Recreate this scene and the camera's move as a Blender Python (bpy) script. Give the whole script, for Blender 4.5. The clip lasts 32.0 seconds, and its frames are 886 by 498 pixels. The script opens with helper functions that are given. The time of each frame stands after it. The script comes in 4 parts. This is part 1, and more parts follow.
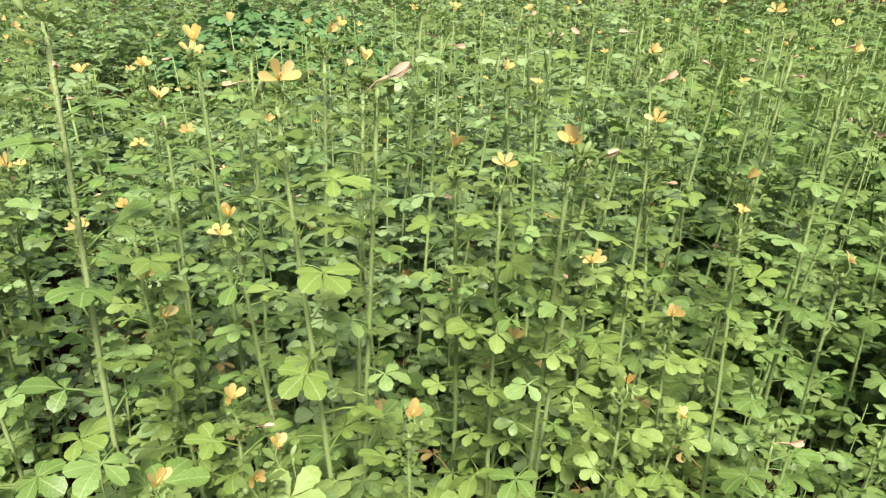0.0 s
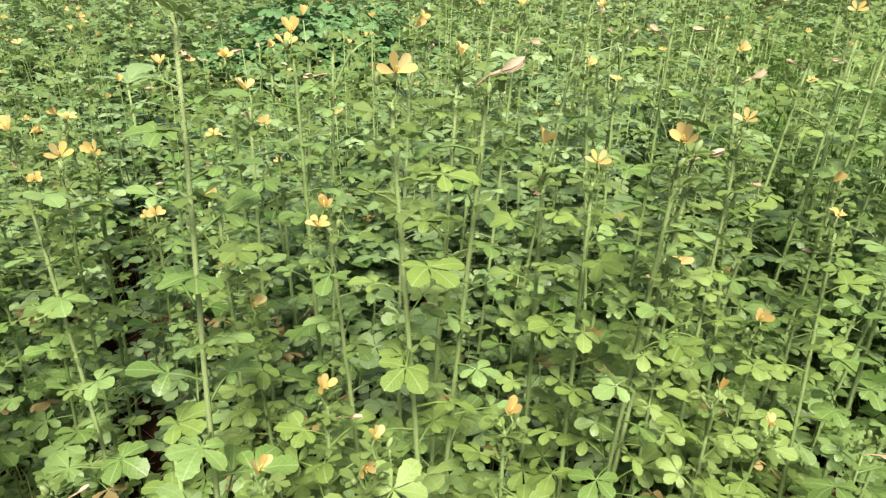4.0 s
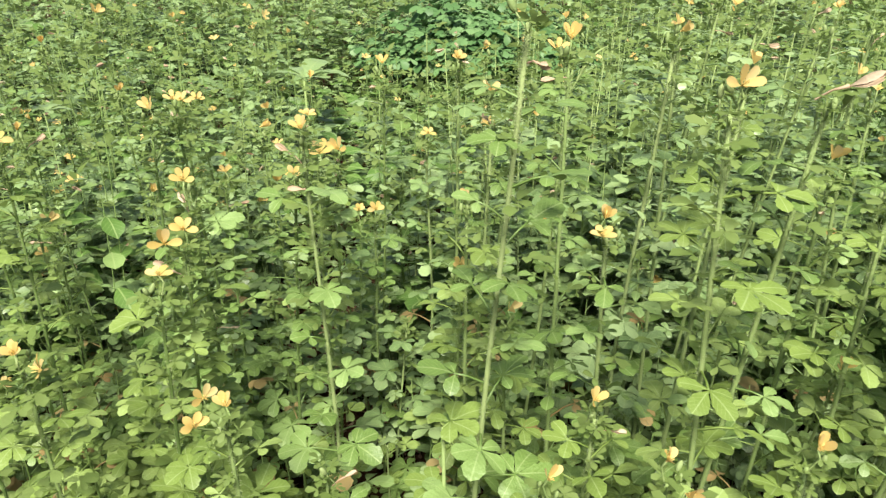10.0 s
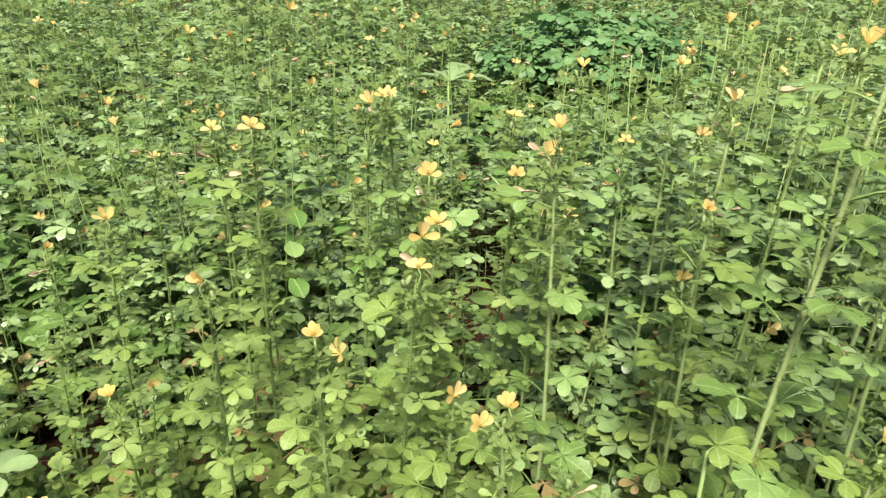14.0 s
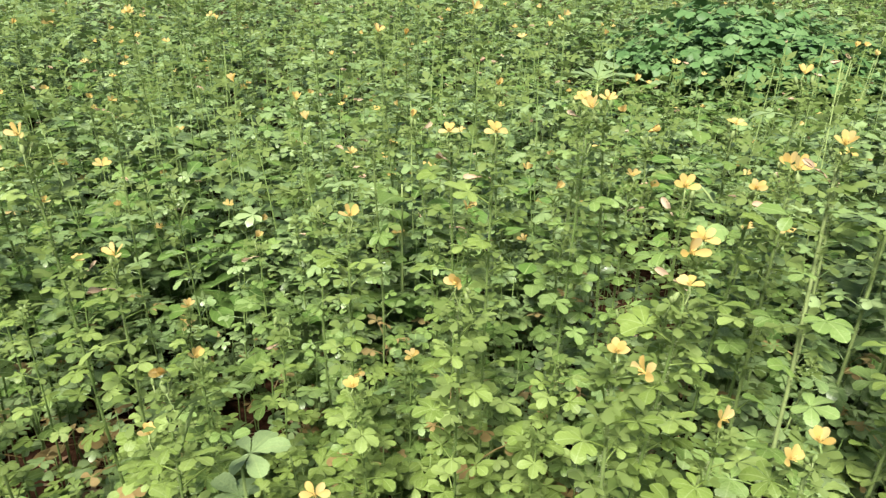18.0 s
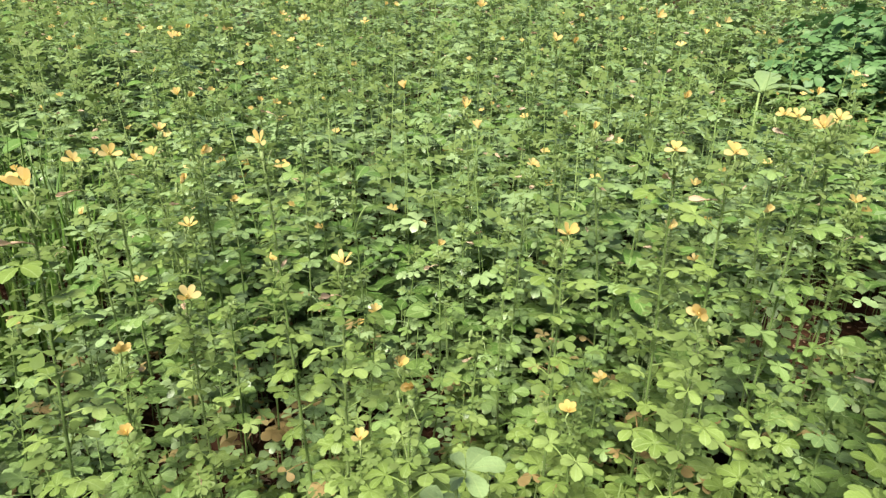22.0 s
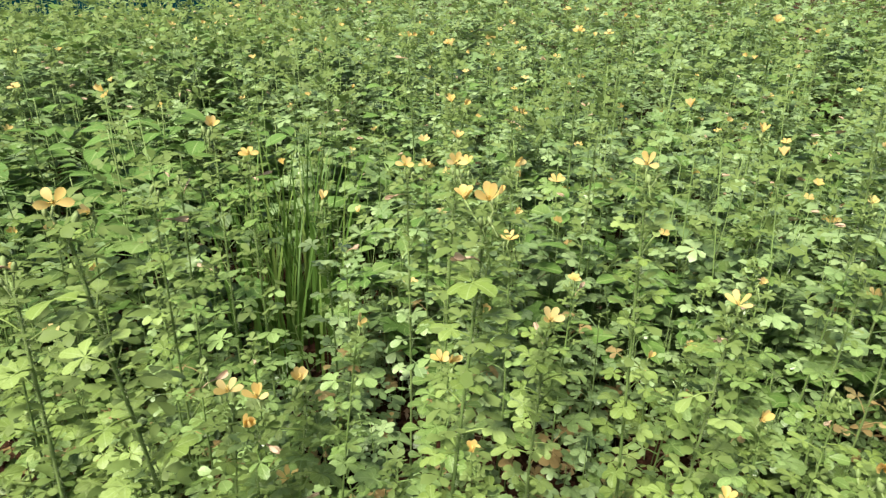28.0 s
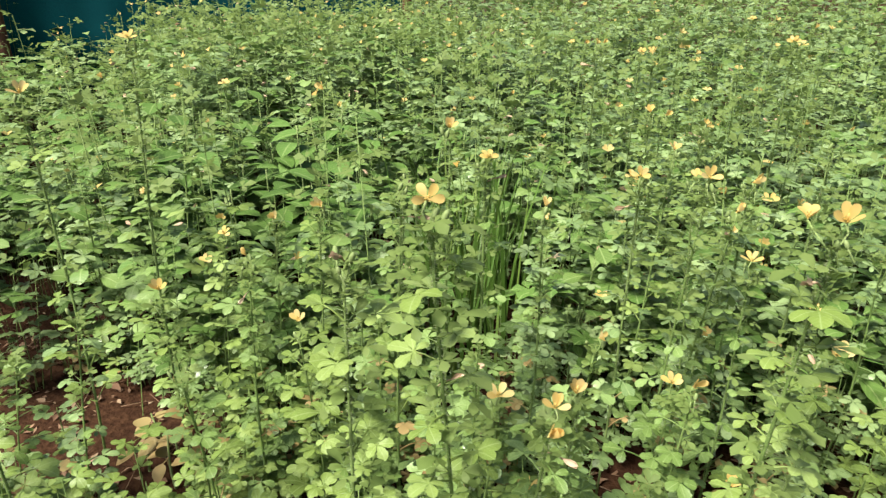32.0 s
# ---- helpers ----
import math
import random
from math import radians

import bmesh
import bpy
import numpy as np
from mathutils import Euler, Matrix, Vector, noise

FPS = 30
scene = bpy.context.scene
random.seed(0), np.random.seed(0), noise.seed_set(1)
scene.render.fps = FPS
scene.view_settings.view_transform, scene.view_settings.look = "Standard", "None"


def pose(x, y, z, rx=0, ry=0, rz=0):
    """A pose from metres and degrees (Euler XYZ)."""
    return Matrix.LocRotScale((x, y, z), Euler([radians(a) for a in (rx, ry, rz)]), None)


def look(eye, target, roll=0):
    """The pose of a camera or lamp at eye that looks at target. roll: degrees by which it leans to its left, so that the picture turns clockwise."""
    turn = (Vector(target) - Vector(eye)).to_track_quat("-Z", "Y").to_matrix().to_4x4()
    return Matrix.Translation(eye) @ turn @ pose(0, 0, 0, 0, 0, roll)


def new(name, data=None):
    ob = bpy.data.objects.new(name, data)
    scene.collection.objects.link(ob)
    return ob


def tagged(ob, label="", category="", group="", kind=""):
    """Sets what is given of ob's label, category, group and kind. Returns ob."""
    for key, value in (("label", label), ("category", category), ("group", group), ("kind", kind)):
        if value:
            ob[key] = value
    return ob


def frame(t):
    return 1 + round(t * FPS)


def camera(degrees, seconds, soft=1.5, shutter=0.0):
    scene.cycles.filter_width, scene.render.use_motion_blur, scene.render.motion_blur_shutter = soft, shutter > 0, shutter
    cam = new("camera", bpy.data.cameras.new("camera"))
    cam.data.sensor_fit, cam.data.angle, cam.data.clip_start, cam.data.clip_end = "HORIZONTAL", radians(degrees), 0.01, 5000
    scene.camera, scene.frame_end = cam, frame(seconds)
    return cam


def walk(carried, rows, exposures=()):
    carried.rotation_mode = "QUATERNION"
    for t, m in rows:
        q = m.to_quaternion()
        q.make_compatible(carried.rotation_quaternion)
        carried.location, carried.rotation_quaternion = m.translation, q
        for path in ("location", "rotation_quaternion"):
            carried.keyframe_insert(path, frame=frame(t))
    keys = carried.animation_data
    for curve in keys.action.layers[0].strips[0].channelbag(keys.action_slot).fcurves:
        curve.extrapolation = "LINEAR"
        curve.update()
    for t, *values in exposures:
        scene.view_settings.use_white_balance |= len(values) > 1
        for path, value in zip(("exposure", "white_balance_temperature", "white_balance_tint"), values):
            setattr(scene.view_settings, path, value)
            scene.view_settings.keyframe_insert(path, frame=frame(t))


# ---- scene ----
import collections

cam = camera(68.5, 32.0, 1.3, 0.4)
PATH = [
    (0, (0.0219, 0.0076, 0.7760), (-0.0173, 1.8450, -0.0130), 0.86),
    (0.5, (0.0155, 0.0087, 0.7750), (-0.0324, 1.8456, -0.0147), 0.87),
    (1, (0.0091, 0.0088, 0.7756), (-0.0522, 1.8449, -0.0148), 0.80),
    (1.5, (0.0028, 0.0081, 0.7749), (-0.0715, 1.8419, -0.0199), 0.88),
    (2, (-0.0034, 0.0072, 0.7739), (-0.0872, 1.8407, -0.0208), 0.89),
    (2.5, (-0.0102, 0.0071, 0.7741), (-0.0990, 1.8384, -0.0251), 1.09),
    (3, (-0.0156, 0.0071, 0.7743), (-0.1186, 1.8375, -0.0253), 1.08),
    (3.5, (-0.0231, 0.0069, 0.7740), (-0.1372, 1.8360, -0.0269), 1.24),
    (5.5, (-0.0537, 0.0073, 0.7742), (-0.2429, 1.8294, -0.0285), 1.01),
    (6, (-0.0637, 0.0070, 0.7734), (-0.2740, 1.8268, -0.0290), 1.07),
    (6.5, (-0.0745, 0.0059, 0.7739), (-0.3125, 1.8206, -0.0327), 0.99),
    (7, (-0.0852, 0.0052, 0.7723), (-0.3507, 1.8173, -0.0313), 0.90),
    (7.5, (-0.0969, 0.0043, 0.7717), (-0.3910, 1.8109, -0.0342), 0.91),
    (8, (-0.1087, 0.0046, 0.7719), (-0.4343, 1.8021, -0.0423), 0.84),
    (8.5, (-0.1224, 0.0026, 0.7731), (-0.4820, 1.7942, -0.0398), 0.58),
    (9, (-0.1388, -0.0005, 0.7732), (-0.5298, 1.7860, -0.0363), 0.38),
    (9.5, (-0.1549, -0.0025, 0.7760), (-0.5708, 1.7764, -0.0382), 0.49),
    (10, (-0.1705, -0.0061, 0.7800), (-0.6117, 1.7637, -0.0403), 0.65),
    (10.5, (-0.1876, -0.0100, 0.7792), (-0.6509, 1.7524, -0.0451), 1.08),
    (11, (-0.2038, -0.0131, 0.7757), (-0.7014, 1.7427, -0.0426), 1.27),
    (11.5, (-0.2204, -0.0178, 0.7745), (-0.7560, 1.7244, -0.0490), 1.17),
    (12, (-0.2376, -0.0226, 0.7746), (-0.8172, 1.7044, -0.0510), 0.86),
    (12.5, (-0.2551, -0.0266, 0.7733), (-0.8694, 1.6888, -0.0512), 0.75),
    (13, (-0.2742, -0.0306, 0.7715), (-0.9115, 1.6805, -0.0448), 0.93),
    (13.5, (-0.2948, -0.0346, 0.7690), (-0.9507, 1.6728, -0.0400), 1.32),
    (14, (-0.3149, -0.0391, 0.7670), (-0.9929, 1.6630, -0.0351), 1.51),
    (14.5, (-0.3344, -0.0410, 0.7620), (-1.0331, 1.6561, -0.0328), 1.77),
    (16.5, (-0.3989, -0.0715, 0.7754), (-1.2169, 1.5584, -0.0459), 1.39),
    (17, (-0.4168, -0.0787, 0.7751), (-1.2621, 1.5364, -0.0476), 1.52),
    (17.5, (-0.4334, -0.0864, 0.7734), (-1.3101, 1.5117, -0.0496), 1.50),
    (18, (-0.4505, -0.0957, 0.7744), (-1.3614, 1.4815, -0.0519), 1.27),
    (18.5, (-0.4682, -0.1048, 0.7764), (-1.4073, 1.4540, -0.0530), 1.16),
    (19, (-0.4856, -0.1138, 0.7784), (-1.4508, 1.4288, -0.0516), 1.04),
    (19.5, (-0.4995, -0.1188, 0.7790), (-1.4993, 1.4048, -0.0450), 0.71),
    (20, (-0.5115, -0.1229, 0.7770), (-1.5462, 1.3773, -0.0470), 0.71),
    (20.5, (-0.5229, -0.1282, 0.7749), (-1.5928, 1.3478, -0.0477), 0.60),
    (21, (-0.5357, -0.1345, 0.7769), (-1.6318, 1.3219, -0.0463), 0.64),
    (21.5, (-0.5488, -0.1415, 0.7778), (-1.6733, 1.2944, -0.0430), 0.60),
    (22, (-0.5623, -0.1484, 0.7797), (-1.7101, 1.2679, -0.0429), 0.66),
    (22.5, (-0.5746, -0.1546, 0.7784), (-1.7520, 1.2367, -0.0450), 0.41),
    (23, (-0.5896, -0.1630, 0.7787), (-1.7926, 1.2077, -0.0422), 0.36),
    (23.5, (-0.6044, -0.1732, 0.7798), (-1.8355, 1.1725, -0.0410), 0.33),
    (24, (-0.6193, -0.1846, 0.7798), (-1.8780, 1.1367, -0.0387), 0.35),
    (24.5, (-0.6370, -0.1953, 0.7796), (-1.9184, 1.1042, -0.0385), 0.37),
    (25, (-0.6539, -0.2054, 0.7806), (-1.9587, 1.0692, -0.0397), 0.38),
    (25.5, (-0.6682, -0.2139, 0.7822), (-1.9995, 1.0314, -0.0406), 0.32),
    (27.5, (-0.7349, -0.2643, 0.7762), (-2.1609, 0.8847, -0.0276), 0.95),
    (28, (-0.7476, -0.2761, 0.7777), (-2.1996, 0.8387, -0.0278), 0.89),
    (28.5, (-0.7591, -0.2895, 0.7775), (-2.2342, 0.7947, -0.0280), 0.76),
    (29, (-0.7738, -0.3049, 0.7765), (-2.2679, 0.7559, -0.0249), 0.86),
    (29.5, (-0.7868, -0.3194, 0.7764), (-2.3039, 0.7087, -0.0244), 0.99),
    (30, (-0.7992, -0.3346, 0.7750), (-2.3373, 0.6621, -0.0255), 1.07),
    (30.5, (-0.8101, -0.3503, 0.7741), (-2.3702, 0.6144, -0.0229), 1.05),
    (31, (-0.8213, -0.3660, 0.7730), (-2.4019, 0.5615, -0.0279), 1.12),
    (31.5, (-0.8309, -0.3810, 0.7722), (-2.4336, 0.5113, -0.0248), 1.12),
    (32, (-0.8402, -0.3953, 0.7709), (-2.4676, 0.4557, -0.0210), 1.07),
]


walk(cam, [(t, look(eye, target, roll)) for t, eye, target, roll in PATH], [(0.0, 1.18), (20.0, 1.19), (32.0, 1.25)])

# ---------------------------------------------------------------- world and light
world = bpy.data.worlds.new("sky")
scene.world = world
world.use_nodes = True
wn = world.node_tree.nodes
sky = wn.new("ShaderNodeTexSky")
sky.sky_type, sky.sun_disc = "NISHITA", False
sky.sun_elevation, sky.sun_rotation = radians(54), radians(169)
sky.air_density, sky.dust_density = 1.0, 2.2
wn["Background"].inputs["Strength"].default_value = 0.046
world.node_tree.links.new(sky.outputs["Color"], wn["Background"].inputs["Color"])

sun = new("sun", bpy.data.lights.new("sun", "SUN"))
sun.data.energy, sun.data.angle, sun.data.color = 4.65, radians(21), (1.0, 0.95, 0.84)
sun.matrix_world = look((0.7, -3.5, 4.9), (0, 0, 0))

rnd = random.Random(11)


# ---------------------------------------------------------------- materials
def ramp(nt, stops):
    node = nt.nodes.new("ShaderNodeValToRGB")
    els = node.color_ramp.elements
    while len(els) < len(stops):
        els.new(0.5)
    for el, (at, col) in zip(els, stops):
        el.position, el.color = at, (*col, 1)
    return node


def math_node(nt, op, a, b):
    node = nt.nodes.new("ShaderNodeMath")
    node.operation = op
    for n, v in enumerate((a, b)):
        if isinstance(v, (int, float)):
            node.inputs[n].default_value = v
        else:
            nt.links.new(v, node.inputs[n])
    return node.outputs[0]


def noise_tex(nt, scale, detail=3.0, coords="Object"):
    tc = nt.nodes.new("ShaderNodeTexCoord")
    no = nt.nodes.new("ShaderNodeTexNoise")
    no.inputs["Scale"].default_value, no.inputs["Detail"].default_value = scale, detail
    nt.links.new(tc.outputs[coords], no.inputs["Vector"])
    return no


def plain_mat(name, stops, scale=60.0, rough=0.6, bump=0.2, through_light=0.0, veins=False, spread=0.55, sheen=0.3):
    """A surface whose colour runs along stops by piece and by fine noise; through_light: how much of it shines through a blade."""
    m = bpy.data.materials.new(name)
    m.use_nodes = True
    nt = m.node_tree
    b = nt.nodes["Principled BSDF"]
    no = noise_tex(nt, scale)
    info, geo = nt.nodes.new("ShaderNodeObjectInfo"), nt.nodes.new("ShaderNodeNewGeometry")
    both = math_node(nt, "ADD", info.outputs["Random"], geo.outputs["Random Per Island"])
    piece = math_node(nt, "MULTIPLY", math_node(nt, "FRACT", both, 0.0), spread)
    grain = math_node(nt, "MULTIPLY", no.outputs["Fac"], 1.0 - spread)
    fac = math_node(nt, "ADD", piece, grain)
    cr = ramp(nt, stops)
    nt.links.new(fac, cr.inputs["Fac"])
    col = cr.outputs["Color"]
    if veins:
        uv = nt.nodes.new("ShaderNodeUVMap")
        sep = nt.nodes.new("ShaderNodeSeparateXYZ")
        nt.links.new(uv.outputs["UV"], sep.inputs[0])
        across = math_node(nt, "ABSOLUTE", math_node(nt, "SUBTRACT", sep.outputs["Y"], 0.5), 0.0)
        rib = math_node(nt, "LESS_THAN", across, 0.03)
        slant = math_node(nt, "SUBTRACT", sep.outputs["X"], math_node(nt, "MULTIPLY", across, 0.7))
        side = math_node(nt, "GREATER_THAN", math_node(nt, "SINE", math_node(nt, "MULTIPLY", slant, 42.0), 0.0), 0.93)
        lines = math_node(nt, "MULTIPLY", math_node(nt, "MAXIMUM", rib, math_node(nt, "MULTIPLY", side, 0.5)), 0.56)
        mix = nt.nodes.new("ShaderNodeMix")
        mix.data_type = "RGBA"
        nt.links.new(lines, mix.inputs["Factor"])
        nt.links.new(col, mix.inputs["A"])
        mix.inputs["B"].default_value = (0.27, 0.35, 0.14, 1)
        col = mix.outputs["Result"]
    nt.links.new(col, b.inputs["Base Color"])
    rough_var = math_node(nt, "ADD", math_node(nt, "MULTIPLY", no.outputs["Fac"], 0.2), rough - 0.1)
    nt.links.new(rough_var, b.inputs["Roughness"])
    b.inputs["Specular IOR Level"].default_value = sheen
    if bump:
        bp = nt.nodes.new("ShaderNodeBump")
        bp.inputs["Strength"].default_value, bp.inputs["Distance"].default_value = bump, 0.002
        nt.links.new(noise_tex(nt, scale * 6).outputs["Fac"], bp.inputs["Height"])
        nt.links.new(bp.outputs["Normal"], b.inputs["Normal"])
    if through_light:
        tr, mx = nt.nodes.new("ShaderNodeBsdfTranslucent"), nt.nodes.new("ShaderNodeMixShader")
        nt.links.new(col, tr.inputs["Color"])
        mx.inputs[0].default_value = through_light
        nt.links.new(b.outputs[0], mx.inputs[1])
        nt.links.new(tr.outputs[0], mx.inputs[2])
        nt.links.new(mx.outputs[0], nt.nodes["Material Output"].inputs["Surface"])
    return m


LEAF = plain_mat("leaf_green", [(0.0, (0.075, 0.130, 0.027)), (0.5, (0.128, 0.208, 0.046)), (1.0, (0.218, 0.315, 0.110))], 55, 0.48, 0.4, 0.11, True, 0.62, 0.5)
LEAF_PALE = plain_mat("leaf_yellow_green", [(0.0, (0.094, 0.148, 0.026)), (0.5, (0.161, 0.232, 0.048)), (1.0, (0.250, 0.330, 0.106))], 55, 0.52, 0.3, 0.12, True, 0.62, 0.37)
# paler and bluer: the sky's sheen on leaves put into their colour
LEAF_COOL_SHEEN = plain_mat("leaf_cool_sheen", [(0.0, (0.086, 0.150, 0.047)), (0.5, (0.163, 0.248, 0.088)), (1.0, (0.292, 0.385, 0.176))], 50, 0.38, 0.35, 0.1, True, 0.62, 0.75)
LEAF_TIP = plain_mat("leaf_young", [(0.0, (0.140, 0.212, 0.050)), (1.0, (0.240, 0.315, 0.105))], 60, 0.6, 0.2, 0.45)
LEAF_OLD = plain_mat("leaf_yellowed", [(0.0, (0.240, 0.170, 0.060)), (0.5, (0.330, 0.240, 0.100)), (1.0, (0.380, 0.330, 0.140))], 70, 0.6, 0.2, 0.25)
# oval-leaved weeds' own green; on the understorey it paints in the gaps' shade
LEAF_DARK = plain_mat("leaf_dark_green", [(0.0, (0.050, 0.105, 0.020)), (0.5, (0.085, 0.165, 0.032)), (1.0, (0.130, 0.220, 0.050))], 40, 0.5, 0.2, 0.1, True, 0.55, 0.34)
LEAF_BUSH = plain_mat("leaf_bush", [(0.0, (0.062, 0.135, 0.043)), (0.6, (0.106, 0.206, 0.070)), (1.0, (0.187, 0.300, 0.125))], 40, 0.5, 0.1, 0.2, False, 0.8)
GRASS = plain_mat("grass_blade", [(0.0, (0.055, 0.120, 0.018)), (0.6, (0.100, 0.190, 0.032)), (1.0, (0.200, 0.270, 0.065))], 30, 0.5, 0.1, 0.3, False, 0.8)
STEM = plain_mat("stem_green", [(0.0, (0.150, 0.225, 0.066)), (0.5, (0.215, 0.290, 0.100)), (1.0, (0.290, 0.355, 0.150))], 120, 0.7, 0.5, 0.0)
HAIR = plain_mat("stem_hair", [(0.0, (0.275, 0.345, 0.153)), (1.0, (0.381, 0.421, 0.255))], 120, 0.7, 0.0, 0.3)
STEM_DEEP = plain_mat("stem_deep_green", [(0.0, (0.085, 0.142, 0.034)), (0.5, (0.128, 0.196, 0.052)), (1.0, (0.185, 0.250, 0.085))], 120, 0.7, 0.5, 0.0)
PETAL = plain_mat("petal_yellow", [(0.0, (0.740, 0.510, 0.140)), (0.5, (0.770, 0.560, 0.200)), (1.0, (0.800, 0.650, 0.330))], 120, 0.6, 0.1, 0.5)
STAMEN = plain_mat("stamen_brown", [(0.0, (0.55, 0.38, 0.10)), (1.0, (0.75, 0.60, 0.22))], 200, 0.7, 0.0)
WILT = plain_mat("petal_wilted", [(0.0, (0.400, 0.250, 0.160)), (0.5, (0.520, 0.380, 0.260)), (1.0, (0.620, 0.520, 0.380))], 150, 0.75, 0.3, 0.2)
BUD = plain_mat("bud_green", [(0.0, (0.137, 0.205, 0.057)), (1.0, (0.239, 0.296, 0.125))], 150, 0.65, 0.3)
DRY = plain_mat("dry_litter", [(0.0, (0.114, 0.057, 0.034)), (0.5, (0.205, 0.125, 0.074)), (1.0, (0.296, 0.228, 0.148))], 60, 0.85, 0.4)


def soil_mat():
    m = bpy.data.materials.new("red_soil")
    m.use_nodes = True
    nt = m.node_tree
    b = nt.nodes["Principled BSDF"]
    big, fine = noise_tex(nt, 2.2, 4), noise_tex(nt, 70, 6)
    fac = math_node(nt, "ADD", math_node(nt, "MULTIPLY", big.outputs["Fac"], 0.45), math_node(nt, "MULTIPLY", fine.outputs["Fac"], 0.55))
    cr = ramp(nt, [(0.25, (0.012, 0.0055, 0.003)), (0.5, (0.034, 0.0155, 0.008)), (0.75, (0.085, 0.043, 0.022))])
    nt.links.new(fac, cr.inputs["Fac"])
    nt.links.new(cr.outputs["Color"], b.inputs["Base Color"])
    b.inputs["Roughness"].default_value = 0.95
    b.inputs["Specular IOR Level"].default_value = 0.08
    bp = nt.nodes.new("ShaderNodeBump")
    bp.inputs["Strength"].default_value, bp.inputs["Distance"].default_value = 0.8, 0.012
    nt.links.new(fine.outputs["Fac"], bp.inputs["Height"])
    nt.links.new(bp.outputs["Normal"], b.inputs["Normal"])
    return m


SOIL = soil_mat()


# ---------------------------------------------------------------- mesh helpers
class Shape:
    """Gathers points, faces, blade coordinates and material slots for one mesh."""

    def __init__(self):
        self.v, self.f, self.uv, self.m = [], [], [], []

    def add(self, verts, faces, uvs=None, slot=0):
        n = len(self.v)
        self.v.extend(verts)
        self.uv.extend(uvs or [(0.0, 0.0)] * len(verts))
        for f in faces:
            self.f.append(tuple(n + i for i in f))
            self.m.append(slot)

    def tube(self, pts, radii, sides=5, slot=0):
        n, verts, faces = len(pts), [], []
        for i, p in enumerate(pts):
            d = (Vector(pts[min(i + 1, n - 1)]) - Vector(pts[max(i - 1, 0)])).normalized()
            a = d.cross(Vector((0.31, 0.95, 0.05))).normalized()
            b = d.cross(a)
            for k in range(sides):
                w = 2 * math.pi * k / sides
                verts.append(Vector(p) + (a * math.cos(w) + b * math.sin(w)) * radii[i])
        for i in range(n - 1):
            for k in range(sides):
                k2 = (k + 1) % sides
                faces.append((i * sides + k, i * sides + k2, (i + 1) * sides + k2, (i + 1) * sides + k))
        faces.append(tuple((n - 1) * sides + k for k in range(sides)))
        self.add(verts, faces, None, slot)

    def ball(self, c, rx, rz, m=None, slot=0, rings=4, sides=6):
        verts, faces = [], []
        for i in range(rings + 1):
            th = math.pi * i / rings
            for k in range(sides):
                w = 2 * math.pi * k / sides
                p = Vector((rx * math.sin(th) * math.cos(w), rx * math.sin(th) * math.sin(w), -rz * math.cos(th)))
                verts.append((m @ p if m else p) + Vector(c))
        for i in range(rings):
            for k in range(sides):
                k2 = (k + 1) % sides
                faces.append((i * sides + k, i * sides + k2, (i + 1) * sides + k2, (i + 1) * sides + k))
        self.add(verts, faces, None, slot)

    def mesh(self, name, *mats, smooth=True):
        me = bpy.data.meshes.new(name)
        me.from_pydata([tuple(p) for p in self.v], [], self.f)
        layer = me.uv_layers.new(name="UVMap")
        idx = np.empty(len(me.loops), dtype=np.int32)
        me.loops.foreach_get("vertex_index", idx)
        layer.data.foreach_set("uv", np.array(self.uv, dtype=np.float32)[idx].ravel())
        for mat in mats:
            me.materials.append(mat)
        me.polygons.foreach_set("material_index", np.array(self.m, dtype=np.int32))
        me.polygons.foreach_set("use_smooth", np.full(len(me.polygons), smooth))
        me.update()
        return me


def child(name, me, parent, m=None, label=""):
    ob = new(name, me)
    ob.parent = parent
    if m is not None:
        ob.matrix_basis = m
    return tagged(ob, label) if label else ob


ROWS_OF = {
    0: ((0.62, 1.0),),
    1: ((0.40, 0.70), (0.76, 0.98)),
    2: ((0.25, 0.42), (0.50, 0.84), (0.71, 1.0), (0.90, 0.70)),
    3: ((0.14, 0.20), (0.34, 0.58), (0.50, 0.92), (0.58, 0.86), (0.72, 1.03), (0.80, 0.87), (0.92, 0.66)),
    4: ((0.10, 0.14), (0.24, 0.37), (0.38, 0.66), (0.47, 0.83), (0.53, 0.85), (0.62, 1.0), (0.68, 0.95), (0.76, 1.0), (0.82, 0.88), (0.90, 0.78), (0.955, 0.48)),
}


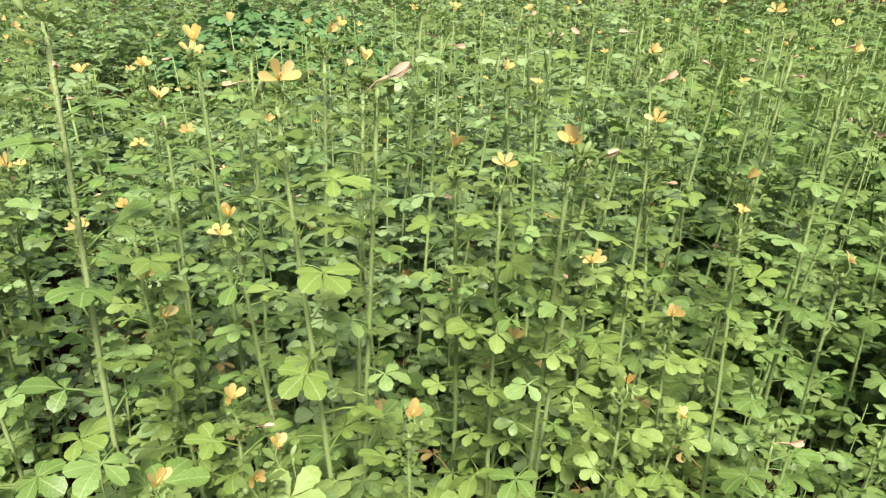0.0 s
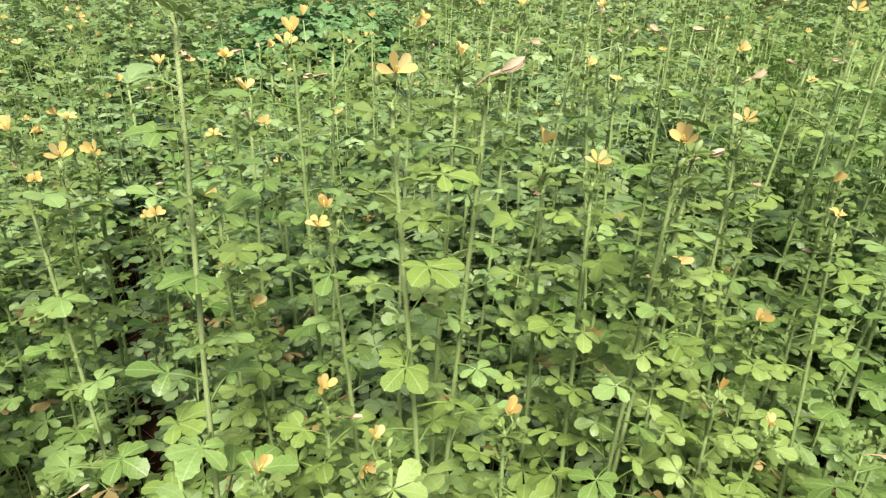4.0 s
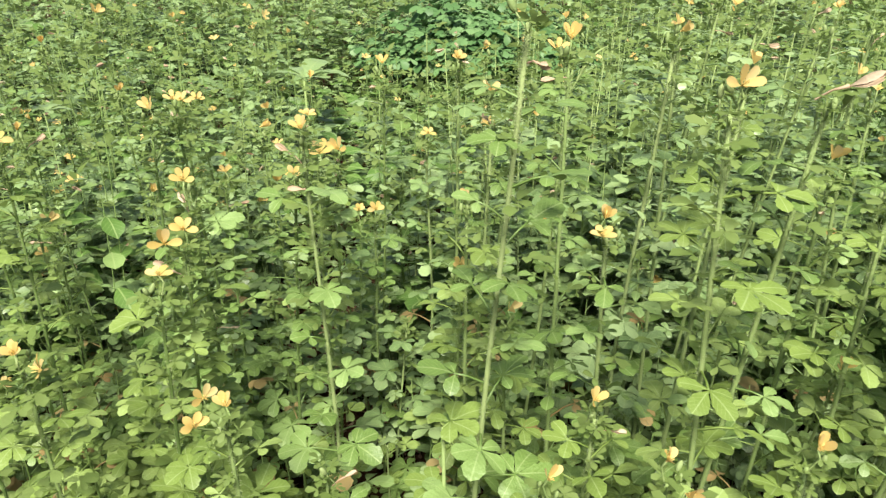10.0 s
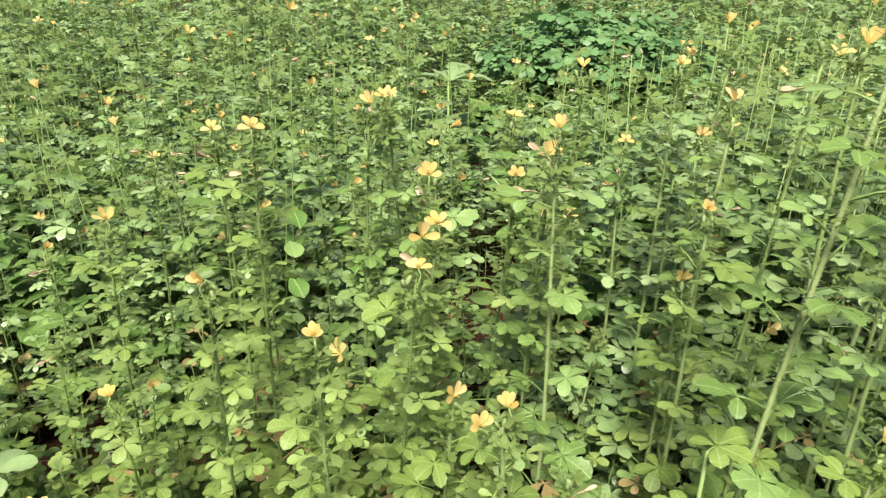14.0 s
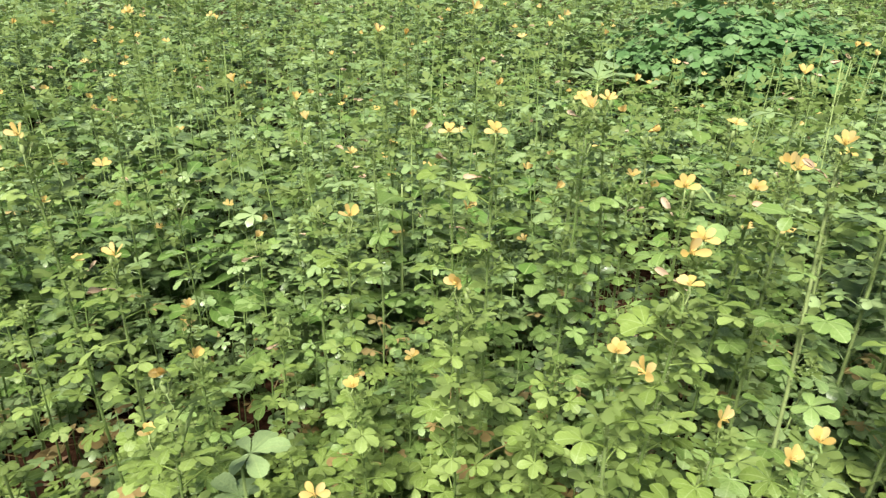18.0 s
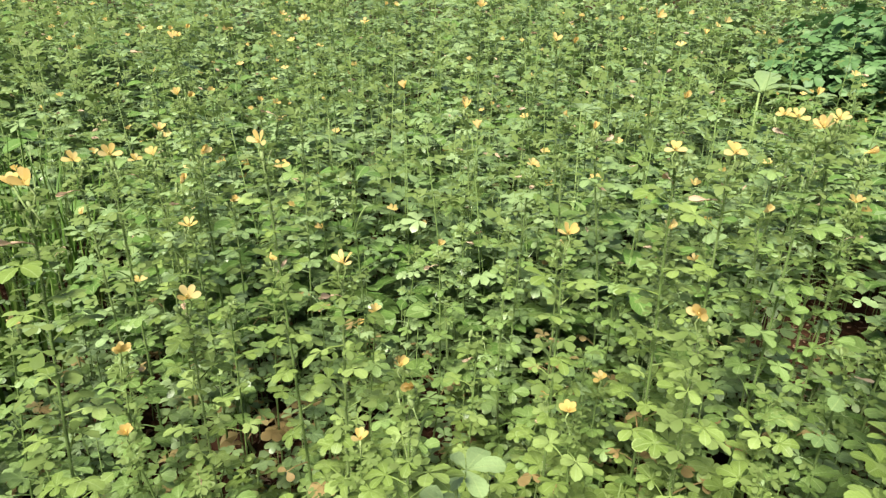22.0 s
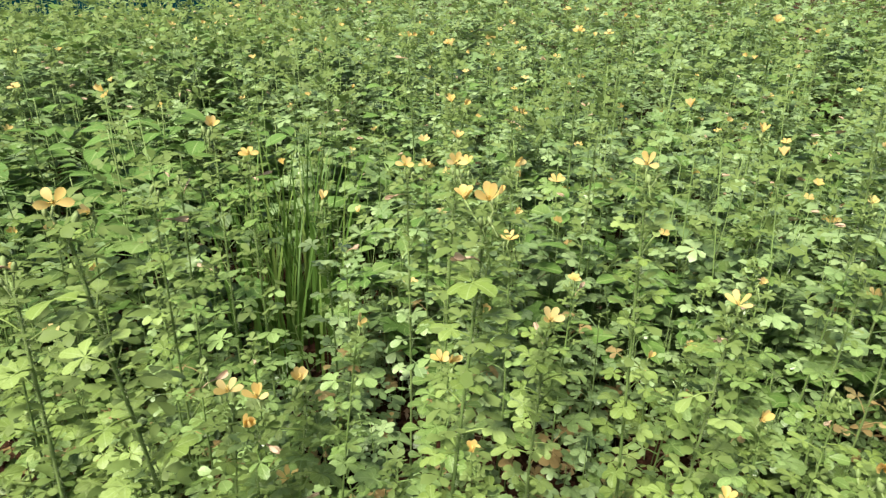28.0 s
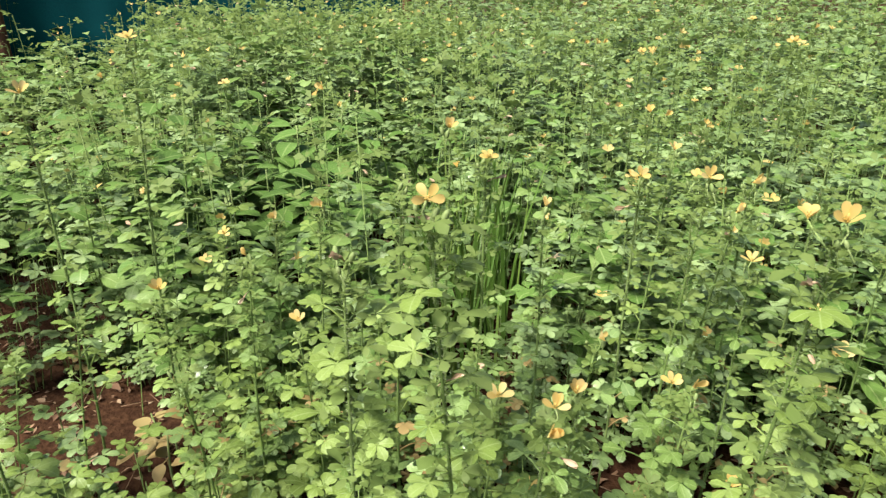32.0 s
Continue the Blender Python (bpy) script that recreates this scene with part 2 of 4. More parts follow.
def blade(length, width, droop=0.25, fold=0.25, point=0.0, fine=2, r=None):
    """One leaflet along +x: a folded, arched, rounded blade, narrow at its foot. Returns points, faces and blade coordinates."""
    rows = ROWS_OF[fine]
    mid, n = (0.0, *(u for u, _ in rows), 1.0), len(rows)
    z = lambda u, s: length * (-droop * u * u + 0.06 * math.sin(u * 3)) + abs(s) * fold * width * 0.5  # noqa: E731
    v = [(length * u, 0.0, z(u, 0)) for u in mid]
    uv = [(u, 0.5) for u in mid]
    for sgn in (1, -1):
        side = r.uniform(0.92, 1.08) if r else 1.0
        for k, (u, w) in enumerate(rows):
            w = w * side * (1.0 - point * max(0.0, u - 0.6))
            lift = 0.0
            if r:
                u, w, lift = u + r.uniform(-0.012, 0.012), w * r.uniform(0.96, 1.045), r.uniform(-0.035, 0.035) * width
            v.append((length * u, sgn * w * width * 0.5, z(u, w) + lift))
            uv.append((u, 0.5 + 0.5 * sgn * w))
    left, right = n + 2, 2 * n + 2
    f = [(0, 1, left), (n, n + 1, left + n - 1), (0, right, 1), (n, right + n - 1, n + 1)]
    for k in range(n - 1):
        f += [(k + 1, k + 2, left + k + 1, left + k), (k + 1, right + k, right + k + 1, k + 2)]
    return [Vector(p) for p in v], f, uv


def palm_leaf(sh, r, stalk, size, count, tilt, fine=2, at=None, wide=0.60, rise=0.55, point=0.0, slot=0):
    """A stalk going out along +x with leaflets spread from its tip, all joined there."""
    at = at or Matrix()
    p0, p1 = Vector((0, 0, 0)), Vector((stalk * 0.55, 0, stalk * rise * 0.75))
    tip = Vector((stalk * 0.9, 0, stalk * rise))
    first = len(sh.v)
    if fine > 2:
        sh.tube([at @ p0, at @ p1, at @ tip], [0.0011, 0.0009, 0.0008], 4, slot)
        joint = len(sh.v) - 1
    else:
        half = Vector((0, 0.0009 if fine else 0.0012, 0))
        sh.add([at @ (p0 + half), at @ (p0 - half), at @ tip], [(0, 1, 2)], None, slot)
        joint = first + 2
    spread = 122 if count >= 5 else 96 if count == 4 else 74
    for i in range(count):
        k = (i / (count - 1) - 0.5) * 2
        a = k * spread + r.uniform(-8, 8)
        ln = size * (1.0 - 0.36 * abs(k) ** 1.4) * r.uniform(0.9, 1.08)
        v, f, uv = blade(ln, ln * wide * r.uniform(0.88, 1.12), r.uniform(-0.05, 0.22), r.uniform(-0.02, 0.26), point, fine, r)
        m = at @ Matrix.Translation(tip) @ pose(0, 0, 0, r.uniform(-8, 8), tilt + r.uniform(-7, 7), a)
        n = len(sh.v) - 1
        sh.v.extend(m @ p for p in v[1:])
        sh.uv.extend(uv[1:])
        for face in f:
            sh.f.append(tuple(n + q if q else joint for q in face))
            sh.m.append(slot)


def leaf_pool(name, mat, n, stalk, size, counts, tilt, wide=0.60, rise=0.55, fine=3):
    out = []
    for _ in range(n):
        sh = Shape()
        palm_leaf(sh, rnd, stalk * rnd.uniform(0.8, 1.2), size * rnd.uniform(0.85, 1.15), rnd.choice(counts), tilt, fine, None, wide, rise)
        out.append(sh.mesh(name, mat))
    return out


TONES = (LEAF, LEAF_PALE, LEAF_COOL_SHEEN)
BIG_LEAF = [leaf_pool("leaf", m, 12, 0.036, 0.033, (5, 5, 5, 5, 4, 3), 3, 0.63, 0.3, 4) for m in TONES]
MID_LEAF = [leaf_pool("leaf", m, 10, 0.026, 0.0235, (5, 5, 3, 3, 4), 1, 0.60, 0.35) for m in TONES]
SLIM_LEAF = [leaf_pool("leaf", m, 12, 0.027, 0.0240, (5, 5, 5, 4, 3), 2, 0.64, 0.35) for m in TONES]


def leaf_scale(x):
    """The weeds' leaves grow smaller along the field: full size where the walk begins, smaller towards its end."""
    return 1.0 - 0.24 * min(1.0, max(0.0, (-0.25 - x) / 0.95))


def tone_at(x, y, r):
    """Which leaf tone grows at a spot, in drifts: yellower at the field's edge, tinted with sky sheen further in."""
    # the 0.25 band brightens the middle distance with more sheen-coloured leaves
    v = 0.9 * (way_distance(x, y) - 0.88) + 0.9 * noise.noise((x * 1.3, y * 1.3, 9)) + r.gauss(0, 0.3) + (0.25 if 0.65 < way_distance(x, y) < 2.2 else 0.0)
    if x > 0.23 * y + 0.2 and r.random() < 0.75:
        return 0
    return 1 if v < -0.3 else 2 if v > 0.2 else 0


OLD_LEAF = leaf_pool("leaf", LEAF_OLD, 6, 0.03, 0.021, (3, 3, 2, 4), 12, 0.74)


def petal_mesh(mat, length, width, cup):
    sh = Shape()
    v, f, uv = blade(length, width, -cup, 0.30, 0.0, 4)
    sh.add(v, f, uv)
    return sh.mesh("petal", mat)


PETALS = [petal_mesh(PETAL, 0.0136 * s, 0.0064 * s * w, c) for s, w, c in ((1.0, 1.0, 0.15), (1.1, 0.92, 0.25), (0.92, 1.1, -0.12))]


def stamen_mesh():
    sh, r = Shape(), random.Random(3)
    for _ in range(9):
        a, t = r.uniform(0, 6.28), r.uniform(0.1, 0.5)
        p = Vector((math.cos(a) * math.sin(t), math.sin(a) * math.sin(t), math.cos(t))) * r.uniform(0.004, 0.0065)
        sh.tube([(0, 0, 0), p * 0.6, p], [0.00025, 0.00025, 0.0004], 3)
        sh.ball(p, 0.0005, 0.0009, None, 0, 2, 4)
    sh.tube([(0, 0, 0), (0.001, 0, 0.005), (0.002, 0, 0.009)], [0.0007, 0.0006, 0.0004], 4)
    return sh.mesh("stamens", STAMEN)


STAMENS = stamen_mesh()


def bud_mesh(s):
    sh = Shape()
    sh.ball((0, 0, 0.004 * s), 0.0022 * s, 0.0046 * s, None, 0, 5, 6)
    sh.tube([(0.002, 0, -0.012 * s), (0.0008, 0, -0.004 * s), (0, 0, 0.001 * s)], [0.0005, 0.0006, 0.0009], 4)
    return sh.mesh("bud", BUD)


BUDS = [bud_mesh(s) for s in (1.0, 0.75, 1.2)]


def wilt_mesh(s, r):
    """Closed, drying petals rolled into a narrow twisted bundle."""
    sh = Shape()
    for i in range(4):
        v, f, uv = blade(0.015 * s, 0.0040 * s, r.uniform(-0.15, 0.15), 0.4, 0.4, 3)
        m = pose(0, 0, 0, r.uniform(0, 360), r.uniform(-7, 6), r.uniform(-6, 6))
        sh.add([m @ p for p in v], f, uv)
    sh.tube([(-0.014 * s, 0, -0.002), (-0.006 * s, 0, 0.0005), (0.001, 0, 0)], [0.0006, 0.0006, 0.0012], 4)
    return sh.mesh("wilted_flower", WILT)


WILTS = [wilt_mesh(s, rnd) for s in (1.0, 1.2, 0.85)]


def pod_mesh(length, bend):
    sh, pts = Shape(), []
    for i in range(6):
        u = i / 5
        pts.append((length * u, 0, bend * length * math.sin(u * 1.6) + 0.0))
    sh.tube(pts, [0.0006, 0.0013, 0.0018, 0.0018, 0.0014, 0.0004], 5)
    return sh.mesh("seed_pod", STEM)


PODS = [pod_mesh(0.05, 0.35), pod_mesh(0.06, 0.6), pod_mesh(0.042, 0.15)]


# ---------------------------------------------------------------- plants
def stem_points(base, top, r, sway=0.012):
    base, top = Vector(base), Vector(top)
    side = Vector((r.uniform(-1, 1), r.uniform(-1, 1), 0)) * sway
    return [base.lerp(top, u) + side * math.sin(u * math.pi * 1.3) for u in (0, 0.16, 0.33, 0.5, 0.66, 0.8, 0.92, 1.0)]


def along(pts, u):
    x = u * (len(pts) - 1)
    i = min(int(x), len(pts) - 2)
    return pts[i].lerp(pts[i + 1], x - i)


SUNWARD = -62.0  # the way the blossoms turn their faces, degrees from +x


def flower(parent, at, yaw, tip, r, size=1.0):
    """Four yellow petals standing open on one side, with a tuft of stamens."""
    base = new("flower", STAMENS)
    base.parent = parent
    base.matrix_basis = Matrix.Translation(at) @ pose(0, 0, 0, 0, tip, yaw) @ Matrix.Scale(size, 4)
    me, opened = r.choice(PETALS), r.choice((14, 24, 30, 42, 56))
    for k, a in enumerate((-78, -26, 26, 78)):
        child("petal", me, base, pose(0, 0, 0, r.uniform(-15, 15), -opened - r.uniform(-10, 14), a * 1.1 + r.uniform(-12, 12)))
    return base


LABELS = {
    "tall": "tall hairy-stemmed yellow-flowered weed with palmate green leaves",
    "mid": "leafy green weed with yellow four-petalled flowers",
    "low": "low leafy green seedling with five-part palmate leaves",
}


def plant(x, y, z, lean=(0.0, 0.0), flowers=1, r=None, wilts=0, pods=0, leafy=1.0, yellow=0.0, tip_wilt=0, size=1.0):
    """A weed whose stem rises to (x, y, z); lean: metres by which its foot lies off the point below its top."""
    r = r or rnd
    foot = Vector((x + lean[0], y + lean[1], -0.01))
    top = Vector((x, y, z - (0.022 if flowers else 0.0)))
    root = new("flowering_weed" if flowers else "weed_plant")
    root.location = foot
    kind = "tall" if z > 0.52 else "mid" if flowers else "low"
    tagged(root, LABELS[kind], "plant", "yellow-flowered weeds in the field" if flowers else "leafy weeds in the field")
    pts = stem_points((0, 0, 0), top - foot, r, 0.004 + 0.014 * z)
    h = z
    sh = Shape()
    slim = 1.0 - 0.28 * min(1.0, max(0.0, (-0.3 - x) / 0.4))
    r0 = (0.0011 + 0.0016 * min(1.0, h / 0.6)) * size * slim
    sh.tube(pts, [r0 * (1.05 - 0.42 * i / 7) for i in range(8)], 6)
    stem = child("stem", sh.mesh("stem", STEM if x > -0.45 else STEM_DEEP), root)
    if z > 0.45:
        hairs = Shape()
        for _ in range(int(1000 * z)):
            u, a = r.uniform(0.3, 1.0), r.uniform(0, 6.28)
            out, p = Vector((math.cos(a), math.sin(a), 0)), along(pts, u)
            q = p + out * r0 * (1.0 - 0.5 * u) * 0.9
            hairs.add([q + Vector((0, 0, 0.0004)), q - Vector((0, 0, 0.0004)), q + out * r.uniform(0.0014, 0.0034) + Vector((0, 0, r.uniform(-0.0006, 0.0006)))], [(0, 1, 2)])
        child("hairs", hairs.mesh("hairs", HAIR), stem, None, "short pale sticky hairs")
    turn, tone = r.uniform(0, 360), tone_at(x, y, r)
    zz = max(0.06, 0.28 * h)
    while zz < h - 0.012:
        u = zz / h
        p = along(pts, u)
        turn += 137.5 + r.uniform(-22, 22)
        if r.random() < leafy:
            if u > 0.9:
                zz += 0.02
                continue
            if u > 0.68 and h > 0.4:
                me, sc = r.choice(MID_LEAF[tone]), r.uniform(0.8, 1.15)
            elif u > 0.45:
                me, sc = (r.choice(MID_LEAF[tone]), r.uniform(0.85, 1.2)) if x > -0.35 else (r.choice(SLIM_LEAF[tone]), r.uniform(0.75, 1.1))
            else:
                me, sc = (r.choice(BIG_LEAF[tone]), r.uniform(0.75, 1.15)) if x > -0.35 else (r.choice(SLIM_LEAF[tone]), r.uniform(0.85, 1.4))
                if u < 0.42 and r.random() < 2 * yellow:
                    me = r.choice(OLD_LEAF)
            child("leaf", me, root, Matrix.Translation(p) @ pose(0, 0, 0, r.uniform(-20, 20), r.uniform(-24, 16) * (1 - 0.3 * u), turn) @ Matrix.Scale(sc * size * (0.25 + 0.75 * leaf_scale(x)), 4))
        step = (0.0195 if x > -0.35 else 0.0148) if u < 0.6 else 0.0165
        if h > 0.5 and 0.55 < u < 0.85:
            step = 0.024
        zz += step * r.uniform(0.75, 1.3)
    tip = pts[-1]
    crown = Shape()
    for k in range(r.choice((5, 6, 7)) if h > 0.3 else 3):
        m = Matrix.Translation(tip - Vector((0, 0, 0.005 * k))) @ pose(0, 0, 0, r.uniform(-15, 15), r.uniform(-38, 8), 137 * k + r.uniform(-25, 25))
        palm_leaf(crown, r, 0.009, r.uniform(0.010, 0.016), r.choice((3, 3, 5)), -8, 1, m, 0.56, 0.8)
    if h > 0.3:
        w, step = 0.0, 0.015 if h > 0.5 and x > -0.35 else 0.0085
        for k in range(int(0.46 * h / step)):
            w += 137 + r.uniform(-30, 30)
            u = 1.0 - k * step / h
            q = (r.uniform(0.007, 0.012) + 0.006 * (1 - u)) * (1.45 if h > 0.5 else 1.0)
            palm_leaf(crown, r, q, q, 3, r.uniform(-10, 10), 1, Matrix.Translation(along(pts, u)) @ pose(0, 0, 0, r.uniform(-20, 20), r.uniform(-30, 12), w), 0.6, 0.7)
    child("crown_leaves", crown.mesh("crown_leaves", LEAF_TIP), root, None, "small pale young leaves along the stem top")
    if h > 0.36:
        for k in range(r.choice((2, 3, 4)) if h > 0.5 else 2):
            a = r.uniform(0, 6.28)
            child("bud", r.choice(BUDS), root, Matrix.Translation(tip + Vector((math.cos(a) * 0.009, math.sin(a) * 0.009, r.uniform(0.0, 0.01)))) @ pose(0, 0, 0, r.uniform(-30, 30), r.uniform(-30, 30), 0))
    for k in range(flowers):
        a = r.uniform(0, 6.28)
        off = 0.003 if k == 0 else 0.022
        at = tip + Vector((math.cos(a) * off, math.sin(a) * off, 0.017 if k == 0 else r.uniform(0.004, 0.014)))
        stalk = Shape()
        stalk.tube([tip - Vector((0, 0, 0.006)), tip.lerp(at, 0.6) + Vector((math.cos(a) * 0.004, math.sin(a) * 0.004, 0)), at], [0.0009, 0.0008, 0.001], 4)
        child("flower_stalk", stalk.mesh("flower_stalk", STEM), root)
        flower(root, at, SUNWARD + 180 + 45 * min(1.0, max(0.0, -0.4 - x)) + r.gauss(0, 30), -r.uniform(15, 65), r, r.uniform(0.85, 1.12))
    for k in range(tip_wilt):
        child("wilted_flower", r.choice(WILTS), root, Matrix.Translation(tip + Vector((0, 0, 0.01))) @ pose(0, 0, 0, 0, r.uniform(-30, 5), r.uniform(-40, 40)) @ Matrix.Scale(1.15, 4) @ Matrix.Translation((0.008, 0, 0)), "pale pink closed withering blossom")
    for k in range(wilts):
        p = along(pts, r.uniform(0.9, 0.97))
        child("wilted_flower", r.choice(WILTS), root, Matrix.Translation(p) @ pose(0, 0, 0, 0, r.uniform(-35, 20), r.uniform(0, 360)) @ Matrix.Translation((0.016, 0, 0)))
    for k in range(pods):
        p = along(pts, r.uniform(0.72, 0.92))
        child("seed_pod", r.choice(PODS), root, Matrix.Translation(p) @ pose(0, 0, 0, 0, -r.uniform(10, 60), r.uniform(0, 360)))
    return root

# ---------------------------------------------------------------- ground
def ground_height(x, y):
    return 0.012 * noise.noise((x * 3, y * 3, 0)) + 0.02 * noise.noise((x * 0.7, y * 0.7, 4))


def ground():
    xs = sorted([-400, -150, -60, -25, -12, -8] + [-5.5 + 0.11 * i for i in range(82)] + [4.5, 7, 12, 25, 60, 150, 400])
    ys = sorted([-400, -150, -60, -25, -12, -6, -3.5] + [-2.4 + 0.11 * i for i in range(82)] + [7.5, 9, 12, 25, 60, 150, 400])
    sh = Shape()
    sh.add([(x, y, ground_height(x, y)) for y in ys for x in xs], [(j * len(xs) + i, j * len(xs) + i + 1, (j + 1) * len(xs) + i + 1, (j + 1) * len(xs) + i) for j in range(len(ys) - 1) for i in range(len(xs) - 1)])
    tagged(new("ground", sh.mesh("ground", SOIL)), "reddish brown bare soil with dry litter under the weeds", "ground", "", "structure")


ground()

WAY = [Vector((0, 0)), Vector((-0.25, -0.02)), Vector((-0.5, -0.11)), Vector((-0.72, -0.25)), Vector((-0.84, -0.41))]


def way_distance(x, y):
    """How far a spot lies from the line that is walked along the edge of the field."""
    best = 99.0
    for a, b in zip(WAY, WAY[1:]):
        d = b - a
        u = max(0, min(1, ((Vector((x, y)) - a) @ d) / d.length_squared))
        best = min(best, (Vector((x, y)) - a - d * u).length)
    return best


def in_field(x, y):
    """In front of the walked line: between its first outlook to the right and its last one to the left."""
    a = math.degrees(math.atan2(-(x - 0.0), y))
    b = math.degrees(math.atan2(-(x + 0.83), y + 0.40))
    return -44 < a < 120 and b < 106


# ---------------------------------------------------------------- single plants
TAKEN = []


def spot(x, y, z, lx=0.0, ly=0.0, flowers=1, **more):
    TAKEN.append((x, y))
    return plant(x, y, z, (lx, ly), flowers, **more)


spot(-0.105, 0.747, 0.723, 0.027, 0.027, 1, wilts=1, pods=1, yellow=0.1)
spot(-0.103, 0.313, 0.492, 0.020, 0.014, 1, wilts=0, pods=0, yellow=0.1)
spot(0.165, 0.469, 0.460, 0.006, 0.006, 1, wilts=0, pods=1, yellow=0.1)
spot(0.077, 0.620, 0.413, -0.004, -0.006, 1, wilts=0, pods=0, yellow=0.1)
spot(0.083, 0.762, 0.680, 0.027, 0.003, 1, wilts=0, pods=0, yellow=0.1)
spot(0.127, 0.819, 0.654, -0.028, -0.028, 1, wilts=0, pods=0, yellow=0.1)
spot(-0.292, 0.586, 0.566, -0.007, 0.024, 1, wilts=0, pods=0, yellow=0.1)
spot(-0.467, 0.675, 0.578, -0.016, -0.029, 1, wilts=1, pods=1, yellow=0.1)
spot(-0.352, 0.789, 0.671, 0.001, 0.030, 1, wilts=0, pods=1, yellow=0.1)
spot(0.218, 0.684, 0.640, 0.024, 0.018, 1, wilts=0, pods=0, yellow=0.1)
spot(-0.157, 0.505, 0.595, 0.016, 0.017, 2, wilts=0, pods=0, yellow=0.1)
spot(0.104, 0.458, 0.670, -0.01, 0.13, 1, wilts=0, pods=0, yellow=0.1)
spot(0.061, 0.554, 0.623, -0.002, 0.002, 1, wilts=0, pods=0, yellow=0.1)
spot(-0.309, 0.622, 0.474, 0.000, 0.020, 1, wilts=0, pods=0, yellow=0.1)
spot(-0.242, 0.515, 0.493, 0.024, -0.002, 1, wilts=0, pods=0, yellow=0.1)
spot(-0.159, 0.432, 0.462, 0.013, -0.001, 1, wilts=1, pods=0, yellow=0.1)
spot(-0.095, 0.379, 0.464, 0.012, -0.020, 1, wilts=0, pods=0, yellow=0.1)
spot(-0.532, 0.277, 0.542, 0.025, -0.011, 2, wilts=0, pods=0, yellow=0.1)
spot(-0.399, 0.308, 0.498, 0.000, 0.001, 2, wilts=0, pods=0, yellow=0.1)
spot(-0.465, 0.364, 0.453, -0.011, -0.018, 1, wilts=0, pods=0, yellow=0.1)
spot(-0.835, 0.380, 0.537, 0.007, -0.025, 1, wilts=0, pods=0, yellow=0.1)
spot(-0.694, 0.354, 0.516, 0.024, -0.019, 1, wilts=0, pods=1, yellow=0.1)
spot(-0.808, 0.589, 0.488, 0.009, -0.014, 1, wilts=1, pods=0, yellow=0.1)
spot(-0.732, 0.192, 0.391, -0.024, 0.001, 1, wilts=0, pods=1, yellow=0.1)
spot(-1.103, 0.367, 0.357, -0.017, 0.023, 1, wilts=0, pods=0, yellow=0.1)
spot(-0.477, 0.883, 0.647, -0.028, -0.008, 1, wilts=1, pods=0, yellow=0.1)
spot(-0.735, 0.772, 0.603, -0.025, 0.027, 1, wilts=1, pods=0, yellow=0.1)
spot(-0.675, 0.629, 0.621, -0.029, -0.015, 1, wilts=0, pods=1, yellow=0.1)
spot(-0.530, 0.748, 0.600, -0.019, 0.011, 1, wilts=0, pods=1, yellow=0.1)
spot(-0.726, 0.470, 0.622, 0.029, -0.021, 1, wilts=1, pods=0, yellow=0.1)
spot(-0.523, 0.436, 0.568, 0.007, 0.015, 2, wilts=1, pods=0, yellow=0.1)
spot(-0.513, 0.397, 0.544, -0.028, -0.003, 1, wilts=0, pods=0, yellow=0.1)
spot(-1.087, 0.218, 0.618, 0.024, 0.015, 1, wilts=0, pods=0, yellow=0.1)
spot(-1.182, -0.097, 0.460, -0.002, -0.016, 1, wilts=0, pods=0, yellow=0.1)
spot(-0.837, 0.154, 0.486, -0.024, -0.003, 1, wilts=0, pods=1, yellow=0.1)
spot(-1.338, 0.243, 0.344, 0.005, -0.006, 1, wilts=0, pods=1, yellow=0.1)
spot(-1.725, 0.493, 0.540, 0.028, -0.014, 1, wilts=0, pods=0, yellow=0.1)
spot(-1.873, 0.812, 0.456, -0.029, 0.003, 1, wilts=1, pods=1, yellow=0.1)
spot(-1.059, -0.005, 0.634, -0.028, -0.020, 2, wilts=1, pods=0, yellow=0.1)
spot(-1.160, -0.230, 0.654, 0.000, 0.029, 1, wilts=0, pods=0, yellow=0.1)
spot(-0.985, 0.221, 0.520, -0.016, -0.003, 1, wilts=1, pods=0, yellow=0.1)
spot(-1.394, 0.263, 0.535, 0.007, 0.018, 1, wilts=0, pods=0, yellow=0.1)
spot(-1.401, 0.169, 0.551, -0.005, 0.002, 1, wilts=1, pods=1, yellow=0.1)
spot(-1.478, 0.094, 0.498, -0.005, -0.023, 1, wilts=0, pods=1, yellow=0.1)
spot(-1.335, 0.255, 0.511, -0.024, -0.019, 1, wilts=1, pods=1, yellow=0.1)
spot(-1.467, -0.011, 0.575, 0.001, -0.002, 1, wilts=1, pods=0, yellow=0.1)
spot(-1.524, -0.035, 0.598, -0.017, 0.024, 1, wilts=0, pods=0, yellow=0.1)
spot(-1.227, -0.145, 0.446, -0.004, 0.001, 1, wilts=0, pods=1, yellow=0.1)
spot(-1.149, -0.153, 0.487, -0.005, 0.002, 2, wilts=1, pods=1, yellow=0.1)
spot(-0.206, 0.584, 0.721, 0.018, -0.008, 2, wilts=0, pods=0, yellow=0.1)
spot(-0.904, 0.864, 0.589, 0.007, -0.013, 1, wilts=0, pods=0, yellow=0.1)
spot(-1.128, 0.890, 0.525, -0.029, 0.011, 1, wilts=1, pods=0, yellow=0.1)
spot(-0.987, 0.754, 0.548, 0.020, 0.010, 1, wilts=1, pods=0, yellow=0.1)
spot(-1.749, -0.282, 0.422, -0.005, -0.001, 1)
